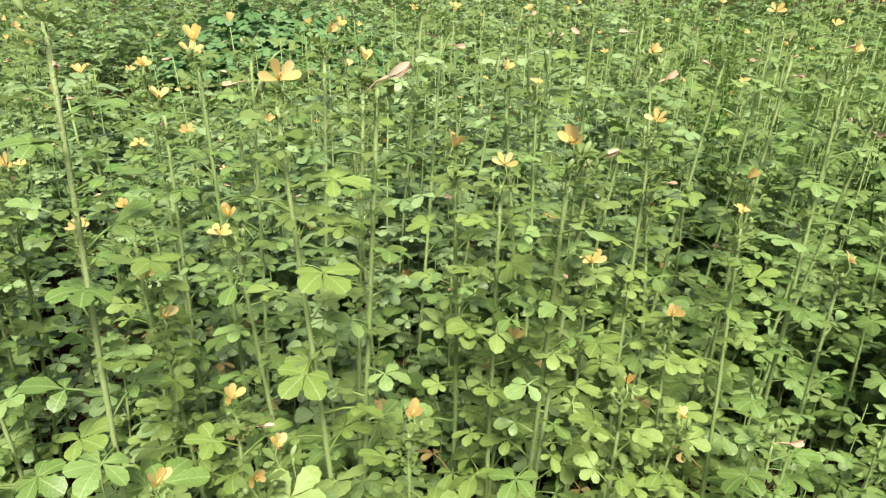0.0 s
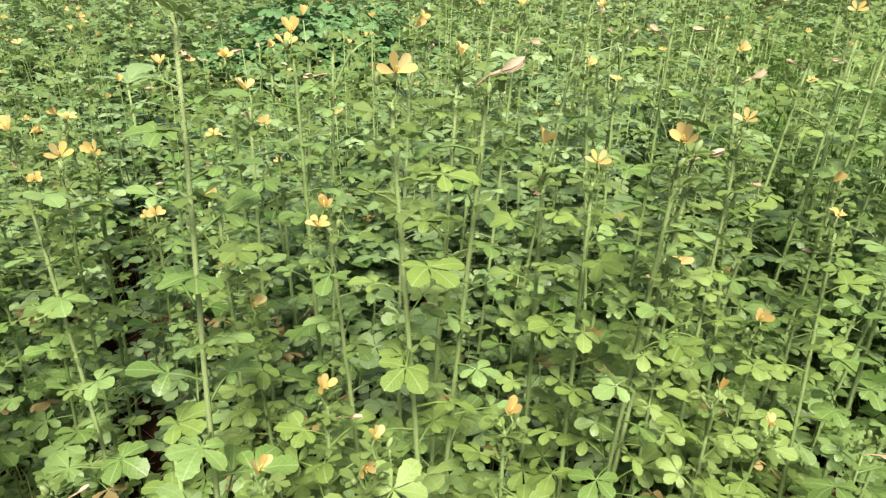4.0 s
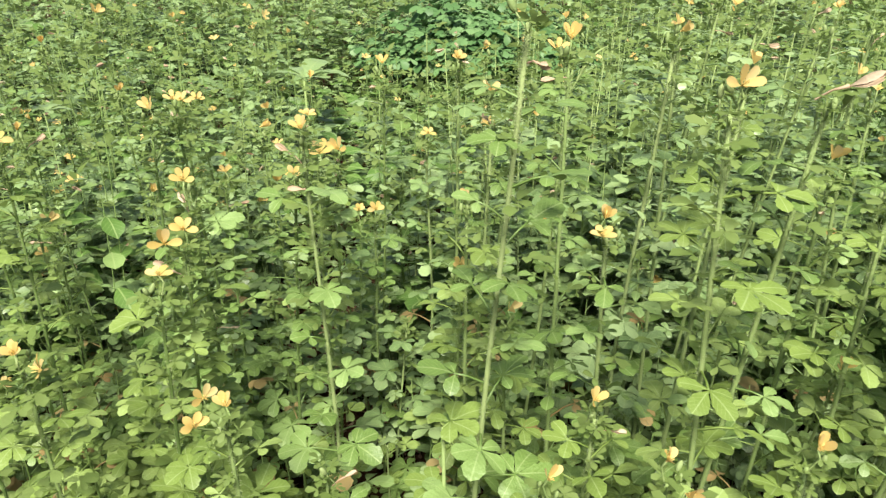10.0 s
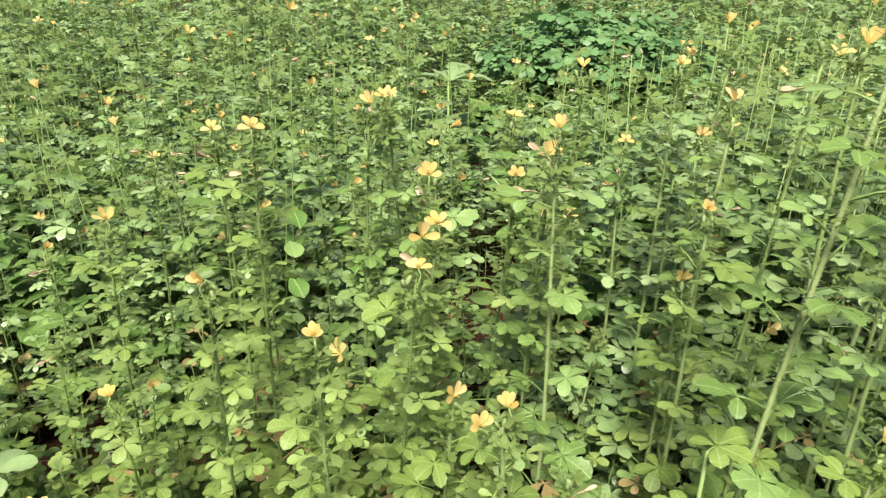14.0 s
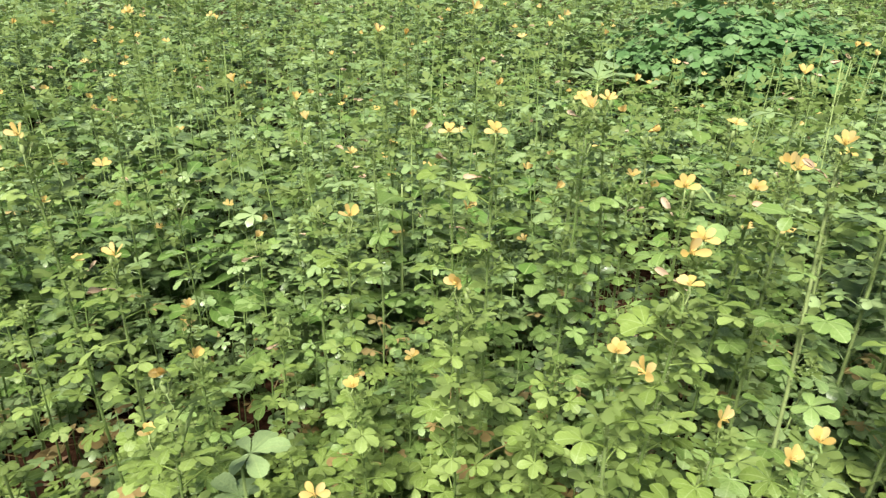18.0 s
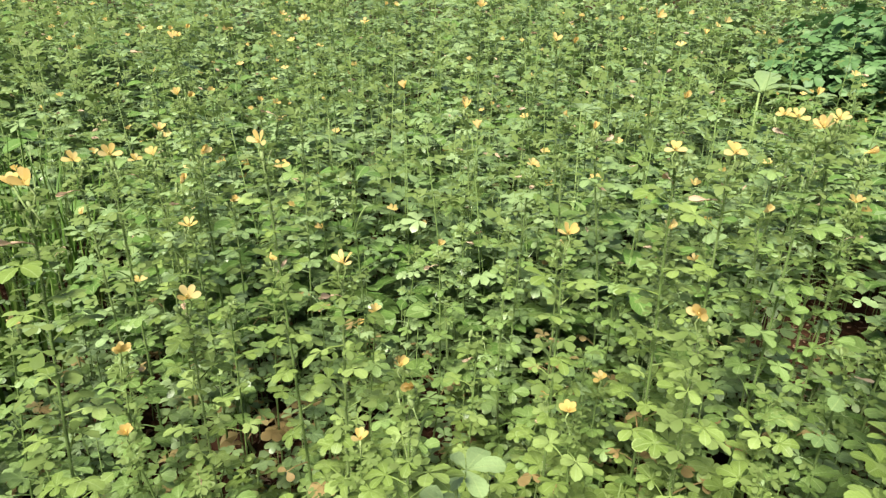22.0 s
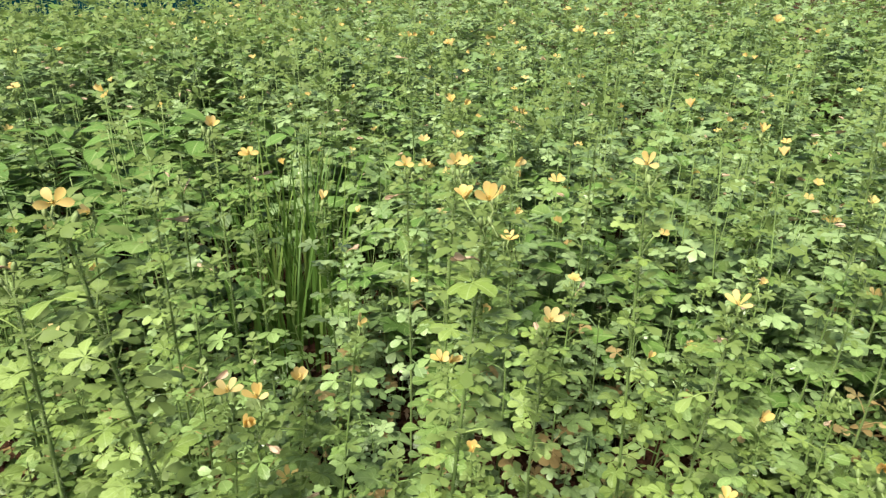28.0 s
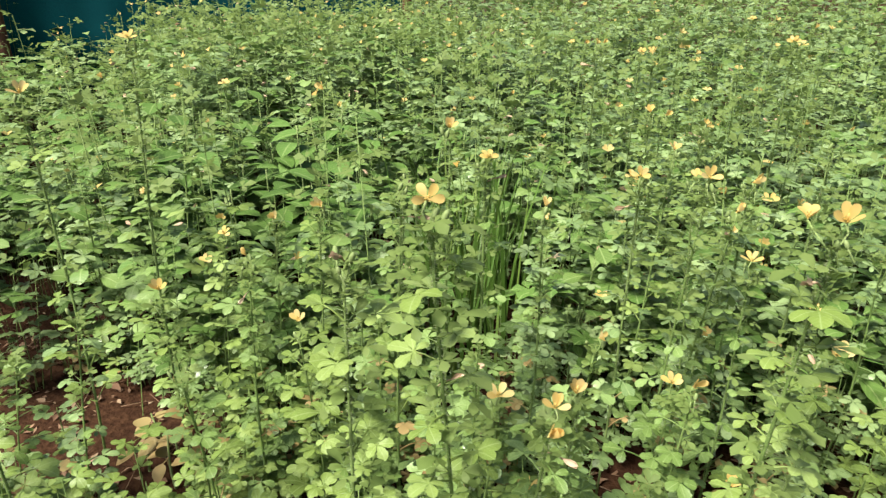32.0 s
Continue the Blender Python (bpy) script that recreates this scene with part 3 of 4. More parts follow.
spot(-1.565, -0.369, 0.437, -0.018, 0.005, 1)
spot(-2.330, -0.147, 0.540, -0.026, -0.013, 1)
spot(-2.893, -0.194, 0.449, -0.008, 0.026, 1)
spot(-1.484, -0.236, 0.405, -0.025, 0.015, 1)
spot(-2.372, 0.862, 0.586, -0.018, 0.004, 1)
spot(-1.790, -0.360, 0.688, -0.006, -0.002, 1)
spot(-1.007, 0.973, 0.694, 0.015, -0.006, 1)
spot(-1.181, 1.026, 0.633, -0.023, -0.023, 1)
spot(-1.881, 0.598, 0.626, -0.025, 0.021, 1)
spot(-0.230, 0.401, 0.745, -0.008, 0.016, 0, wilts=1)
spot(-0.420, 0.508, 0.645, -0.016, 0.028, 1, wilts=1, yellow=0.1)
spot(-0.346, 0.935, 0.665, 0.012, -0.025, 1, wilts=1, yellow=0.1)
spot(-0.092, 0.428, 0.715, 0.030, -0.017, 1, wilts=0, yellow=0.1)
spot(-0.068, 0.573, 0.708, -0.002, -0.003, 1, wilts=0, yellow=0.1)
spot(0.027, 0.595, 0.633, -0.018, 0.020, 1, wilts=1, yellow=0.1)
spot(-0.404, 0.867, 0.557, -0.016, -0.029, 1, wilts=1, yellow=0.1)
spot(-0.310, 0.811, 0.589, -0.006, 0.024, 1, wilts=0, yellow=0.1)
spot(-0.003, 0.390, 0.483, -0.023, -0.014, 1, wilts=0, yellow=0.1)
spot(-0.176, 0.352, 0.449, -0.026, 0.007, 1, wilts=0, yellow=0.1)
spot(0.237, 0.578, 0.473, 0.010, -0.010, 1, wilts=0, yellow=0.1)
spot(0.229, 0.516, 0.401, -0.000, 0.009, 1, wilts=0, yellow=0.1)
spot(0.300, 0.598, 0.572, 0.005, -0.021, 1, wilts=1, yellow=0.1)
spot(-0.645, 0.699, 0.527, 0.027, -0.001, 1, wilts=1, yellow=0.1)
spot(-0.723, 0.677, 0.505, 0.027, 0.005, 1, wilts=0, yellow=0.1)
spot(-1.128, 0.860, 0.656, 0.023, -0.013, 1, wilts=0, yellow=0.1)
spot(-1.264, 0.116, 0.351, 0.023, -0.022, 1, wilts=0, yellow=0.1)
spot(-0.942, 0.194, 0.350, -0.024, 0.011, 1, wilts=0, yellow=0.1)
spot(-1.118, 0.057, 0.348, 0.027, 0.021, 1, wilts=0, yellow=0.1)
spot(-0.822, 0.484, 0.317, -0.018, -0.021, 1, wilts=0, yellow=0.1)
spot(-0.641, 0.848, 0.474, 0.001, -0.026, 1, wilts=0, yellow=0.1)
spot(-0.537, 0.493, 0.594, 0.000, 0.012, 1, wilts=1, yellow=0.1)
spot(-1.079, 0.495, 0.416, -0.015, -0.029, 1, wilts=1, yellow=0.1)
spot(-1.647, 0.753, 0.663, -0.014, -0.005, 1, wilts=0, yellow=0.1)
spot(-2.006, 0.582, 0.631, 0.020, 0.023, 1, wilts=1, yellow=0.1)
spot(-1.770, 0.536, 0.636, -0.006, -0.020, 1, wilts=0, yellow=0.1)
spot(-1.355, 0.306, 0.537, 0.028, -0.018, 1, wilts=0, yellow=0.1)
spot(-1.505, 0.330, 0.537, -0.012, -0.029, 1, wilts=0, yellow=0.1)
spot(-1.793, -0.189, 0.422, -0.009, -0.020, 1, wilts=0, yellow=0.1)
spot(-1.276, 0.241, 0.473, -0.016, -0.005, 1, wilts=0, yellow=0.1)
spot(-1.223, -0.096, 0.314, -0.005, 0.005, 1, wilts=1, yellow=0.1)
spot(0.387, 0.643, 0.716, -0.024, -0.025, 1)
spot(0.390, 0.572, 0.535, -0.024, 0.001, 1)
spot(0.527, 1.114, 0.727, -0.008, 0.018, 1)
spot(0.136, 1.069, 0.725, 0.000, 0.012, 1)
spot(0.011, 1.181, 0.718, 0.029, -0.026, 1)
spot(-0.056, 1.184, 0.718, -0.029, -0.022, 1)
spot(0.369, 0.761, 0.558, -0.007, 0.004, 1)
spot(-1.767, -0.478, 0.630, 0.015, -0.009, 1)
spot(-2.333, 0.873, 0.591, 0.028, -0.030, 1)
spot(-2.030, 1.196, 0.666, 0.020, -0.017, 1)
spot(-1.958, 1.220, 0.612, 0.023, -0.028, 1)
spot(-2.027, 1.402, 0.641, 0.028, 0.016, 1)
spot(-2.098, 0.994, 0.583, 0.029, 0.005, 1)
spot(-1.803, 0.720, 0.486, -0.019, 0.028, 1)
spot(-2.014, 0.930, 0.478, -0.004, -0.025, 1)
spot(-2.096, 1.171, 0.537, 0.006, -0.000, 1)
spot(-2.200, 1.457, 0.572, -0.002, -0.021, 1)
spot(-2.472, 1.329, 0.595, -0.023, 0.005, 1)
spot(-1.494, 1.071, 0.477, -0.003, -0.022, 1)
spot(-1.068, 1.893, 0.595, -0.004, 0.014, 1)
spot(-1.201, 1.845, 0.607, 0.013, -0.002, 1)
spot(-1.209, 1.816, 0.589, -0.006, -0.008, 1)
spot(-1.648, 1.792, 0.619, -0.016, -0.018, 1)
spot(-0.125, 0.678, 0.722, 0.014, 0.012, 1)
spot(-2.457, 0.882, 0.578, 0.007, -0.029, 1)
spot(-2.147, 1.267, 0.659, -0.008, -0.004, 1)
spot(-2.076, 1.419, 0.639, -0.024, 0.028, 1)
spot(-1.383, 0.972, 0.691, 0.015, 0.000, 1)
spot(-1.261, 0.789, 0.534, 0.012, -0.018, 1)
spot(-1.048, 0.649, 0.505, -0.016, 0.002, 1)
spot(-0.041, 0.448, 0.695, -0.017, 0.058, 0, tip_wilt=1)
spot(0.119, 0.509, 0.630, -0.01, 0.02, 0, tip_wilt=1)
spot(-0.294, 0.685, 0.653, 0.003, 0.015, 1, wilts=1, yellow=0.1)
spot(-0.506, 0.817, 0.446, 0.001, 0.025, 1, wilts=0, yellow=0.1)
spot(-0.767, 0.486, 0.612, -0.022, -0.010, 1, wilts=1, yellow=0.1)
spot(-0.497, 0.609, 0.568, -0.004, -0.019, 1, wilts=0, yellow=0.1)
spot(-0.459, 0.760, 0.474, 0.009, -0.006, 1, wilts=0, yellow=0.1)
spot(-1.288, 0.012, 0.426, 0.005, -0.019, 1, wilts=0, yellow=0.1)
spot(-0.884, 0.435, 0.296, -0.014, 0.001, 1, wilts=1, yellow=0.1)
spot(-1.571, 0.318, 0.481, 0.012, 0.002, 1, wilts=1, yellow=0.1)
spot(-1.118, 0.126, 0.475, 0.003, 0.019, 1, wilts=1, yellow=0.1)
spot(-1.691, 0.486, 0.541, -0.017, -0.001, 1, wilts=0, yellow=0.1)
spot(-1.717, -0.254, 0.401, 0.029, 0.014, 1, wilts=0, yellow=0.1)
spot(-1.221, -0.273, 0.579, 0.021, -0.001, 0, tip_wilt=1)
spot(-1.174, 0.421, 0.286, -0.024, 0.013, 1, wilts=0, yellow=0.1)
spot(-0.652, 0.829, 0.556, 0.022, 0.028, 1, wilts=0, yellow=0.1)
spot(-0.462, 0.605, 0.594, 0.002, -0.008, 1, wilts=1, yellow=0.1)
spot(-0.757, 0.857, 0.588, -0.004, 0.000, 1, wilts=0, yellow=0.1)
spot(-0.955, 0.270, 0.386, -0.001, 0.008, 1, wilts=0, yellow=0.1)
spot(-0.669, 0.676, 0.626, 0.016, 0.016, 1, wilts=0, yellow=0.1)
spot(-1.311, 0.169, 0.575, -0.004, -0.006, 1, wilts=0, yellow=0.1)
spot(-1.217, 0.094, 0.382, -0.010, -0.009, 1, wilts=1, yellow=0.1)
spot(0.243, 0.755, 0.700, 0.029, -0.014, 1, wilts=1, yellow=0.1)
for x, y, z in ((0.16, 1.0, 0.70), (0.27, 0.95, 0.66), (0.35, 0.86, 0.69), (0.46, 0.97, 0.70), (0.50, 0.78, 0.62), (0.33, 1.2, 0.68), (0.60, 1.05, 0.69),
                (0.07, 0.93, 0.69), (-0.04, 1.02, 0.72), (-0.30, 0.97, 0.65), (-0.21, 0.76, 0.69), (0.72, 0.98, 0.63), (0.24, 0.72, 0.58),
                (0.20, 0.88, 0.72), (0.30, 1.02, 0.71), (0.12, 1.15, 0.73), (0.42, 0.82, 0.70), (0.0, 0.9, 0.72), (0.55, 0.9, 0.68)):
    spot(x, y, z, -0.05 - 0.05 * x, -0.02, 0, wilts=1, pods=1)


# ---------------------------------------------------------------- near filler plants
def far_enough(x, y, gap):
    return all((x - a) ** 2 + (y - b) ** 2 > gap * gap for a, b in TAKEN)


def BARE(x, y):
    """Spots where the red soil lies open, the shaded hollow, and where grass and oval-leaved weeds crowd the others out."""
    for a, b, w in ((-2.3, -0.02, 0.26), (-1.93, 0.24, 0.16), (-1.72, 0.12, 0.1), (-1.40, 0.22, 0.10), (-2.33, -0.63, 0.09), (-1.97, -0.66, 0.08), (-2.1, -0.1, 0.1), (-0.70, 1.17, 0.15), (-0.665, 0.96, 0.08), (-0.61, 0.76, 0.07), (-0.58, 0.86, 0.06), (-0.78, 0.88, 0.08), (-1.0, 1.66, 0.15), (-1.20, 0.45, 0.06), (-2.16, -0.37, 0.08), (-2.0, -0.46, 0.07), (-1.28, 0.26, 0.05),
                    (-1.98, -0.51, 0.08), (-1.90, -0.43, 0.07), (-2.35, -0.60, 0.10), (-1.65, 0.557, 0.06), (-1.38, 0.41, 0.05), (-1.187, 0.606, 0.05), (-1.55, 0.23, 0.06), (-1.43, 0.86, 0.06), (-1.12, 0.50, 0.05),
                    (-1.96, -0.59, 0.17), (-1.76, -0.40, 0.10), (-1.84, -0.57, 0.10), (-1.64, -0.38, 0.06), (-1.30, 0.37, 0.06), (-0.50, 0.77, 0.07), (-0.43, 0.62, 0.05)):
        if (x - a) ** 2 + (y - b) ** 2 < w * w:
            return True
    return False


made = 0
fill = random.Random(5)
for _ in range(9000):
    x, y = fill.uniform(-2.4, 1.3), fill.uniform(-1.2, 1.7)
    d = way_distance(x, y)
    if not in_field(x, y) or d < 0.30 or d > 1.02 or made >= 106 or BARE(x, y):
        continue
    if not far_enough(x, y, 0.075):
        continue
    TAKEN.append((x, y))
    made += 1
    z = fill.uniform(0.22, 0.40)
    if fill.random() < 0.3 and d > 0.6:
        z = fill.uniform(0.42, 0.58)
    plant(x, y, z, (fill.uniform(-0.03, 0.03), fill.uniform(-0.03, 0.03)), 1 if fill.random() < 0.1 and z > 0.38 else 0, fill,
          1 if fill.random() < 0.6 and z > 0.34 else 0, 1 if fill.random() < 0.25 and z > 0.36 else 0, 0.95, 0.22 if x < -0.6 else 0.08)


# ---------------------------------------------------------------- seedlings and the rest of the field, too many to count
class Drift:
    """Many leaves, stems and petals in one mesh: shapes made once, then laid out by arrays of places."""

    def __init__(self):
        self.parts = []

    def lay(self, shape, places, slot):
        """Lays a Shape at each of the given matrices."""
        if not places:
            return
        v = np.array([tuple(p) for p in shape.v])
        tri = np.array([(f[0], f[i], f[i + 1]) for f in shape.f for i in range(1, len(f) - 1)])
        m = np.array([[tuple(row) for row in p] for p in places])
        out = np.einsum("nij,vj->nvi", m[:, :3, :3], v) + m[:, None, :3, 3]
        faces = tri[None] + (np.arange(len(m)) * len(v))[:, None, None]
        uv = np.tile(np.array(shape.uv), (len(m), 1))
        self.parts.append((out.reshape(-1, 3), faces.reshape(-1, 3), uv, np.full(len(m) * len(tri), slot)))

    def mesh(self, name, *mats):
        start, v, f, uv, slots = 0, [], [], [], []
        for pv, pf, pu, ps in self.parts:
            v.append(pv), f.append(pf + start), uv.append(pu), slots.append(ps)
            start += len(pv)
        v, f, uv, slots = np.concatenate(v), np.concatenate(f), np.concatenate(uv), np.concatenate(slots)
        me = bpy.data.meshes.new(name)
        me.vertices.add(len(v))
        me.vertices.foreach_set("co", v.astype(np.float32).ravel())
        me.loops.add(f.size)
        me.loops.foreach_set("vertex_index", f.astype(np.int32).ravel())
        me.polygons.add(len(f))
        me.polygons.foreach_set("loop_start", np.arange(0, f.size, 3, dtype=np.int32))
        for mat in mats:
            me.materials.append(mat)
        me.polygons.foreach_set("material_index", slots.astype(np.int32))
        me.polygons.foreach_set("use_smooth", np.ones(len(f), dtype=bool))
        me.uv_layers.new(name="UVMap").data.foreach_set("uv", uv[f.ravel()].astype(np.float32).ravel())
        me.update(calc_edges=True)
        me.validate()
        return me


def unit_leaves(fine, counts, wide, n, seed):
    """Leaves of unit leaflet length with a stalk, in n shapes."""
    r, out = random.Random(seed), []
    for k in range(n):
        sh = Shape()
        palm_leaf(sh, r, r.uniform(1.0, 1.5), 1.0, counts[k % len(counts)], r.uniform(-5, 6), fine, None, wide, r.uniform(0.25, 0.5))
        # keep the stalk thin at any size
        for q in (0, 1):
            if fine < 3:
                sh.v[q] = Vector((0, 0.03 if q else -0.03, 0))
        out.append(sh)
    return out


def rod(sides=3):
    """A unit stem along z with a radius of one at its foot."""
    sh = Shape()
    sh.tube([(0, 0, 0), (0, 0, 0.5), (0, 0, 1)], [1.0, 0.85, 0.6], sides)
    return sh


def rod_place(foot, top, radius):
    d = top - foot
    return Matrix.Translation(foot) @ d.to_track_quat("Z", "Y").to_matrix().to_4x4() @ Matrix.Diagonal((radius, radius, d.length, 1))


def blossom(r, fine):
    sh = Shape()
    opened = r.uniform(12, 52)
    for a in (-82, -28, 28, 82):
        v, f, uv = blade(0.0150, 0.0074, -0.15, 0.3, 0.0, fine)
        m = pose(0, 0, 0, r.uniform(-12, 12), -opened - r.uniform(-8, 12), a + r.uniform(-10, 10))
        sh.add([m @ p for p in v], f, uv)
    return sh


def withered(r, fine):
    sh = Shape()
    for _ in range(3):
        v, f, uv = blade(0.018, 0.0046, r.uniform(-0.1, 0.1), 0.5, 0.3, fine)
        m = pose(0, 0, 0, r.uniform(0, 360), r.uniform(-6, 6), r.uniform(-6, 6))
        sh.add([m @ p for p in v], f, uv)
    return sh


NEAR_LEAVES = unit_leaves(2, (5, 5, 4, 3, 5), 0.62, 10, 201)
MID_LEAVES = unit_leaves(1, (5, 5, 4, 3, 5), 0.62, 12, 202)
FAR_LEAVES = unit_leaves(0, (5, 4, 3), 0.72, 10, 203)
BROAD_LEAVES = []
for k in range(6):
    r, sh = random.Random(340 + k), Shape()
    for q in range(3):
        v, f, uv = blade(1.0 * r.uniform(0.8, 1.1), 0.72 * r.uniform(0.8, 1.1), r.uniform(0.0, 0.3), r.uniform(0.05, 0.25), 0.2, 2, r)
        m = pose(0, 0, 0.25 * q, r.uniform(-12, 12), r.uniform(-25, 8), 125 * q + r.uniform(-25, 25)) @ Matrix.Translation((0.35, 0, 0))
        sh.add([m @ p for p in v], f, uv)
        sh.add([Vector((0, 0.02, 0.25 * q)), Vector((0, -0.02, 0.25 * q)), m @ v[0]], [(0, 1, 2)])
    BROAD_LEAVES.append(sh)
SPRIGS = unit_leaves(0, (3, 3, 5), 0.60, 8, 205)
STALK = rod()
BLOSSOMS = [blossom(random.Random(300 + k), 2 if k < 5 else 1) for k in range(10)]
WITHERED = [withered(random.Random(320 + k), 1) for k in range(4)]


def undergrowth(count):
    r = random.Random(31)
    leaves, stems, done = collections.defaultdict(list), [], 0
    while done < count:
        x, y = r.uniform(-2.6, 1.5), r.uniform(-1.4, 1.9)
        d = way_distance(x, y)
        if not (0.22 < d < 1.35) or not in_field(x, y) or BARE(x, y) or (x > -0.5 and r.random() < 0.28):
            continue
        done += 1
        h = r.uniform(0.05, 0.27) if x > -0.9 else r.uniform(0.025, 0.22)
        foot, top = Vector((x, y, 0)), Vector((x + r.uniform(-0.02, 0.02), y + r.uniform(-0.02, 0.02), h))
        stems.append(rod_place(foot, top, 0.0013))
        turn, tone = r.uniform(0, 360), tone_at(x, y, r)
        for k in range(r.choice((4, 5, 6)) if x > -0.6 else r.choice((6, 7, 8))):
            turn += 137 + r.uniform(-25, 25)
            p = foot.lerp(top, r.uniform(0.45, 1.0))
            size = r.uniform(0.018, 0.033) * leaf_scale(x)
            old = 1 if h < 0.13 and r.random() < (0.16 if x < -0.6 else 0.03) else 0
            leaves[(4 if old else tone, r.randrange(10) + (10 if h < 0.12 else 0))].append(Matrix.Translation(p) @ pose(0, 0, 0, r.uniform(-18, 18), r.uniform(-20, 14), turn) @ Matrix.Scale(size, 4))
    drift = Drift()
    for (slot, k), places in leaves.items():
        drift.lay((NEAR_LEAVES if k < 10 else MID_LEAVES)[k % 10], places, slot)
    drift.lay(STALK, stems, 3)
    tagged(new("weed_seedlings", drift.mesh("weed_seedlings", *TONES, STEM_DEEP, LEAF_OLD)), "low green seedlings with palmate leaves covering the soil", "plants", "", "stuff")


def stand_height(x, y, d, r):
    """How high a weed grows: taller where the walk begins, lower towards its end, with tall stems standing out."""
    tall = r.random() < (0.28 if x > 0.3 * y - 0.9 and d < 2.6 else 0.16)
    h = r.uniform(0.46, 0.62) if tall else r.uniform(0.24, 0.44)
    h += 0.10 * max(0.0, min(d, 4.8) - 2.3)
    if tall and x > 0.3 * y - 0.9:
        h += 0.08
    if d > 1.8 and y < -0.40 + 0.07 * (-0.83 - x):
        h *= 0.72
    elif x < -3.0 and y < 1.3:
        h = min(max(h, r.uniform(0.46, 0.56)), 0.60)
    if ((x + 0.85) / 0.62) ** 2 + ((y - 2.65) / 0.75) ** 2 < 1.0:
        h, tall = min(h, r.uniform(0.22, 0.34)), False
    return h, tall


def mass(name, label, count, near, far, pool, seed, part_of=None, grow=1.0, step=0.018):
    r = random.Random(seed)
    broad, leaves, stems, tips, blooms, dry = collections.defaultdict(list), collections.defaultdict(list), collections.defaultdict(list), collections.defaultdict(list), collections.defaultdict(list), collections.defaultdict(list)
    done = 0
    while done < count:
        x, y = r.uniform(-11.0, 8.0), r.uniform(-3.5, 11.0)
        d = way_distance(x, y)
        if not (near < d < far) or not in_field(x, y) or BARE(x, y) or (part_of and not part_of(x, y)):
            continue
        if y > 1.2 and x > 0.23 * y + 0.2 and r.random() < 0.3:
            continue
        done += 1
        h, tall = stand_height(x, y, d, r)
        top = Vector((x, y, h))
        foot = Vector((x + r.uniform(-0.05, 0.05), y + r.uniform(-0.05, 0.05), 0))
        stems[6 if tall and x > 0.3 * y - 0.9 else 3].append(rod_place(foot, top, (0.0016 if tall else 0.0010) * (1.0 + 0.12 * max(0.0, d - 2.0))))
        tone = tone_at(x, y, r)
        if not tall and r.random() < 0.13 + 0.22 * max(0.0, noise.noise((x * 0.9, y * 0.9, 31))):
            # another kind of weed, with broad oval leaves
            for q in range(4):
                p = foot.lerp(top, 0.45 + 0.15 * q)
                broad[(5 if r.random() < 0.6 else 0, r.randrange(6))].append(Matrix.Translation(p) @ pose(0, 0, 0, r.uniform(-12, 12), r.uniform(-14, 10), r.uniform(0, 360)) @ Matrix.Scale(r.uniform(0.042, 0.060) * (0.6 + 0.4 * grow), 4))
            continue
        zz, turn = h * (0.30 if d < 2.3 else 0.42), r.uniform(0, 360)
        crown = h - (0.17 if tall else 0.05)
        while zz < h:
            u = zz / h
            p = foot.lerp(top, u)
            turn += 137 + r.uniform(-20, 20)
            tilt = pose(0, 0, 0, r.uniform(-20, 20), r.uniform(-26, 16), turn)
            if zz > crown:
                size = r.uniform(0.014, 0.022) * grow * (1.35 - 0.5 * (zz - crown) / (h - crown))
                tips[r.randrange(8)].append(Matrix.Translation(p) @ pose(0, 0, 0, r.uniform(-35, 35), r.uniform(-58, 22), turn) @ Matrix.Scale(size, 4))
                zz += 0.017 * r.uniform(0.8, 1.3) * grow
            else:
                size = (0.032 if u < 0.7 else 0.027) * r.uniform(0.8, 1.2) * grow * (1.05 if x > -0.3 else 0.85 if d < 1.6 and x < -0.8 else 0.95)
                leaves[(tone, r.randrange(len(pool)))].append(Matrix.Translation(p) @ tilt @ Matrix.Scale(size, 4))
                zz += step * r.uniform(0.8, 1.3)
        pick = r.random()
        if pick < (0.15 if d < 2.3 else 0.11):
            face = pose(0, 0, 0, 0, -r.uniform(15, 65), SUNWARD + 180 + r.gauss(0, 45))
            blooms[r.randrange(5) if near < 2 else 5 + r.randrange(5)].append(Matrix.Translation(top + Vector((0, 0, 0.006))) @ face @ Matrix.Scale(r.uniform(0.85, 1.1), 4))
        elif pick < (0.42 if d < 2.3 else 0.32):
            dry[r.randrange(4)].append(Matrix.Translation(top) @ pose(0, 0, 0, 0, r.uniform(-30, 20), r.uniform(0, 360)))
    drift, petals = Drift(), Drift()
    for (slot, k), places in leaves.items():
        drift.lay(pool[k], places, slot)
    for (slot, k), places in broad.items():
        drift.lay(BROAD_LEAVES[k], places, slot)
    for k, places in tips.items():
        drift.lay(SPRIGS[k], places, 4)
    for slot, places in stems.items():
        drift.lay(STALK, places, slot)
    for k, places in blooms.items():
        petals.lay(BLOSSOMS[k], places, 0)
    for k, places in dry.items():
        petals.lay(WITHERED[k], places, 1)
    root = new(name, drift.mesh(name, *TONES, STEM_DEEP, LEAF_TIP, LEAF_DARK, STEM))
    tagged(root, label, "plants", "", "stuff")
    child("flowers", petals.mesh("flowers", PETAL, WILT), root, None, "small yellow and wilted tan blossoms")


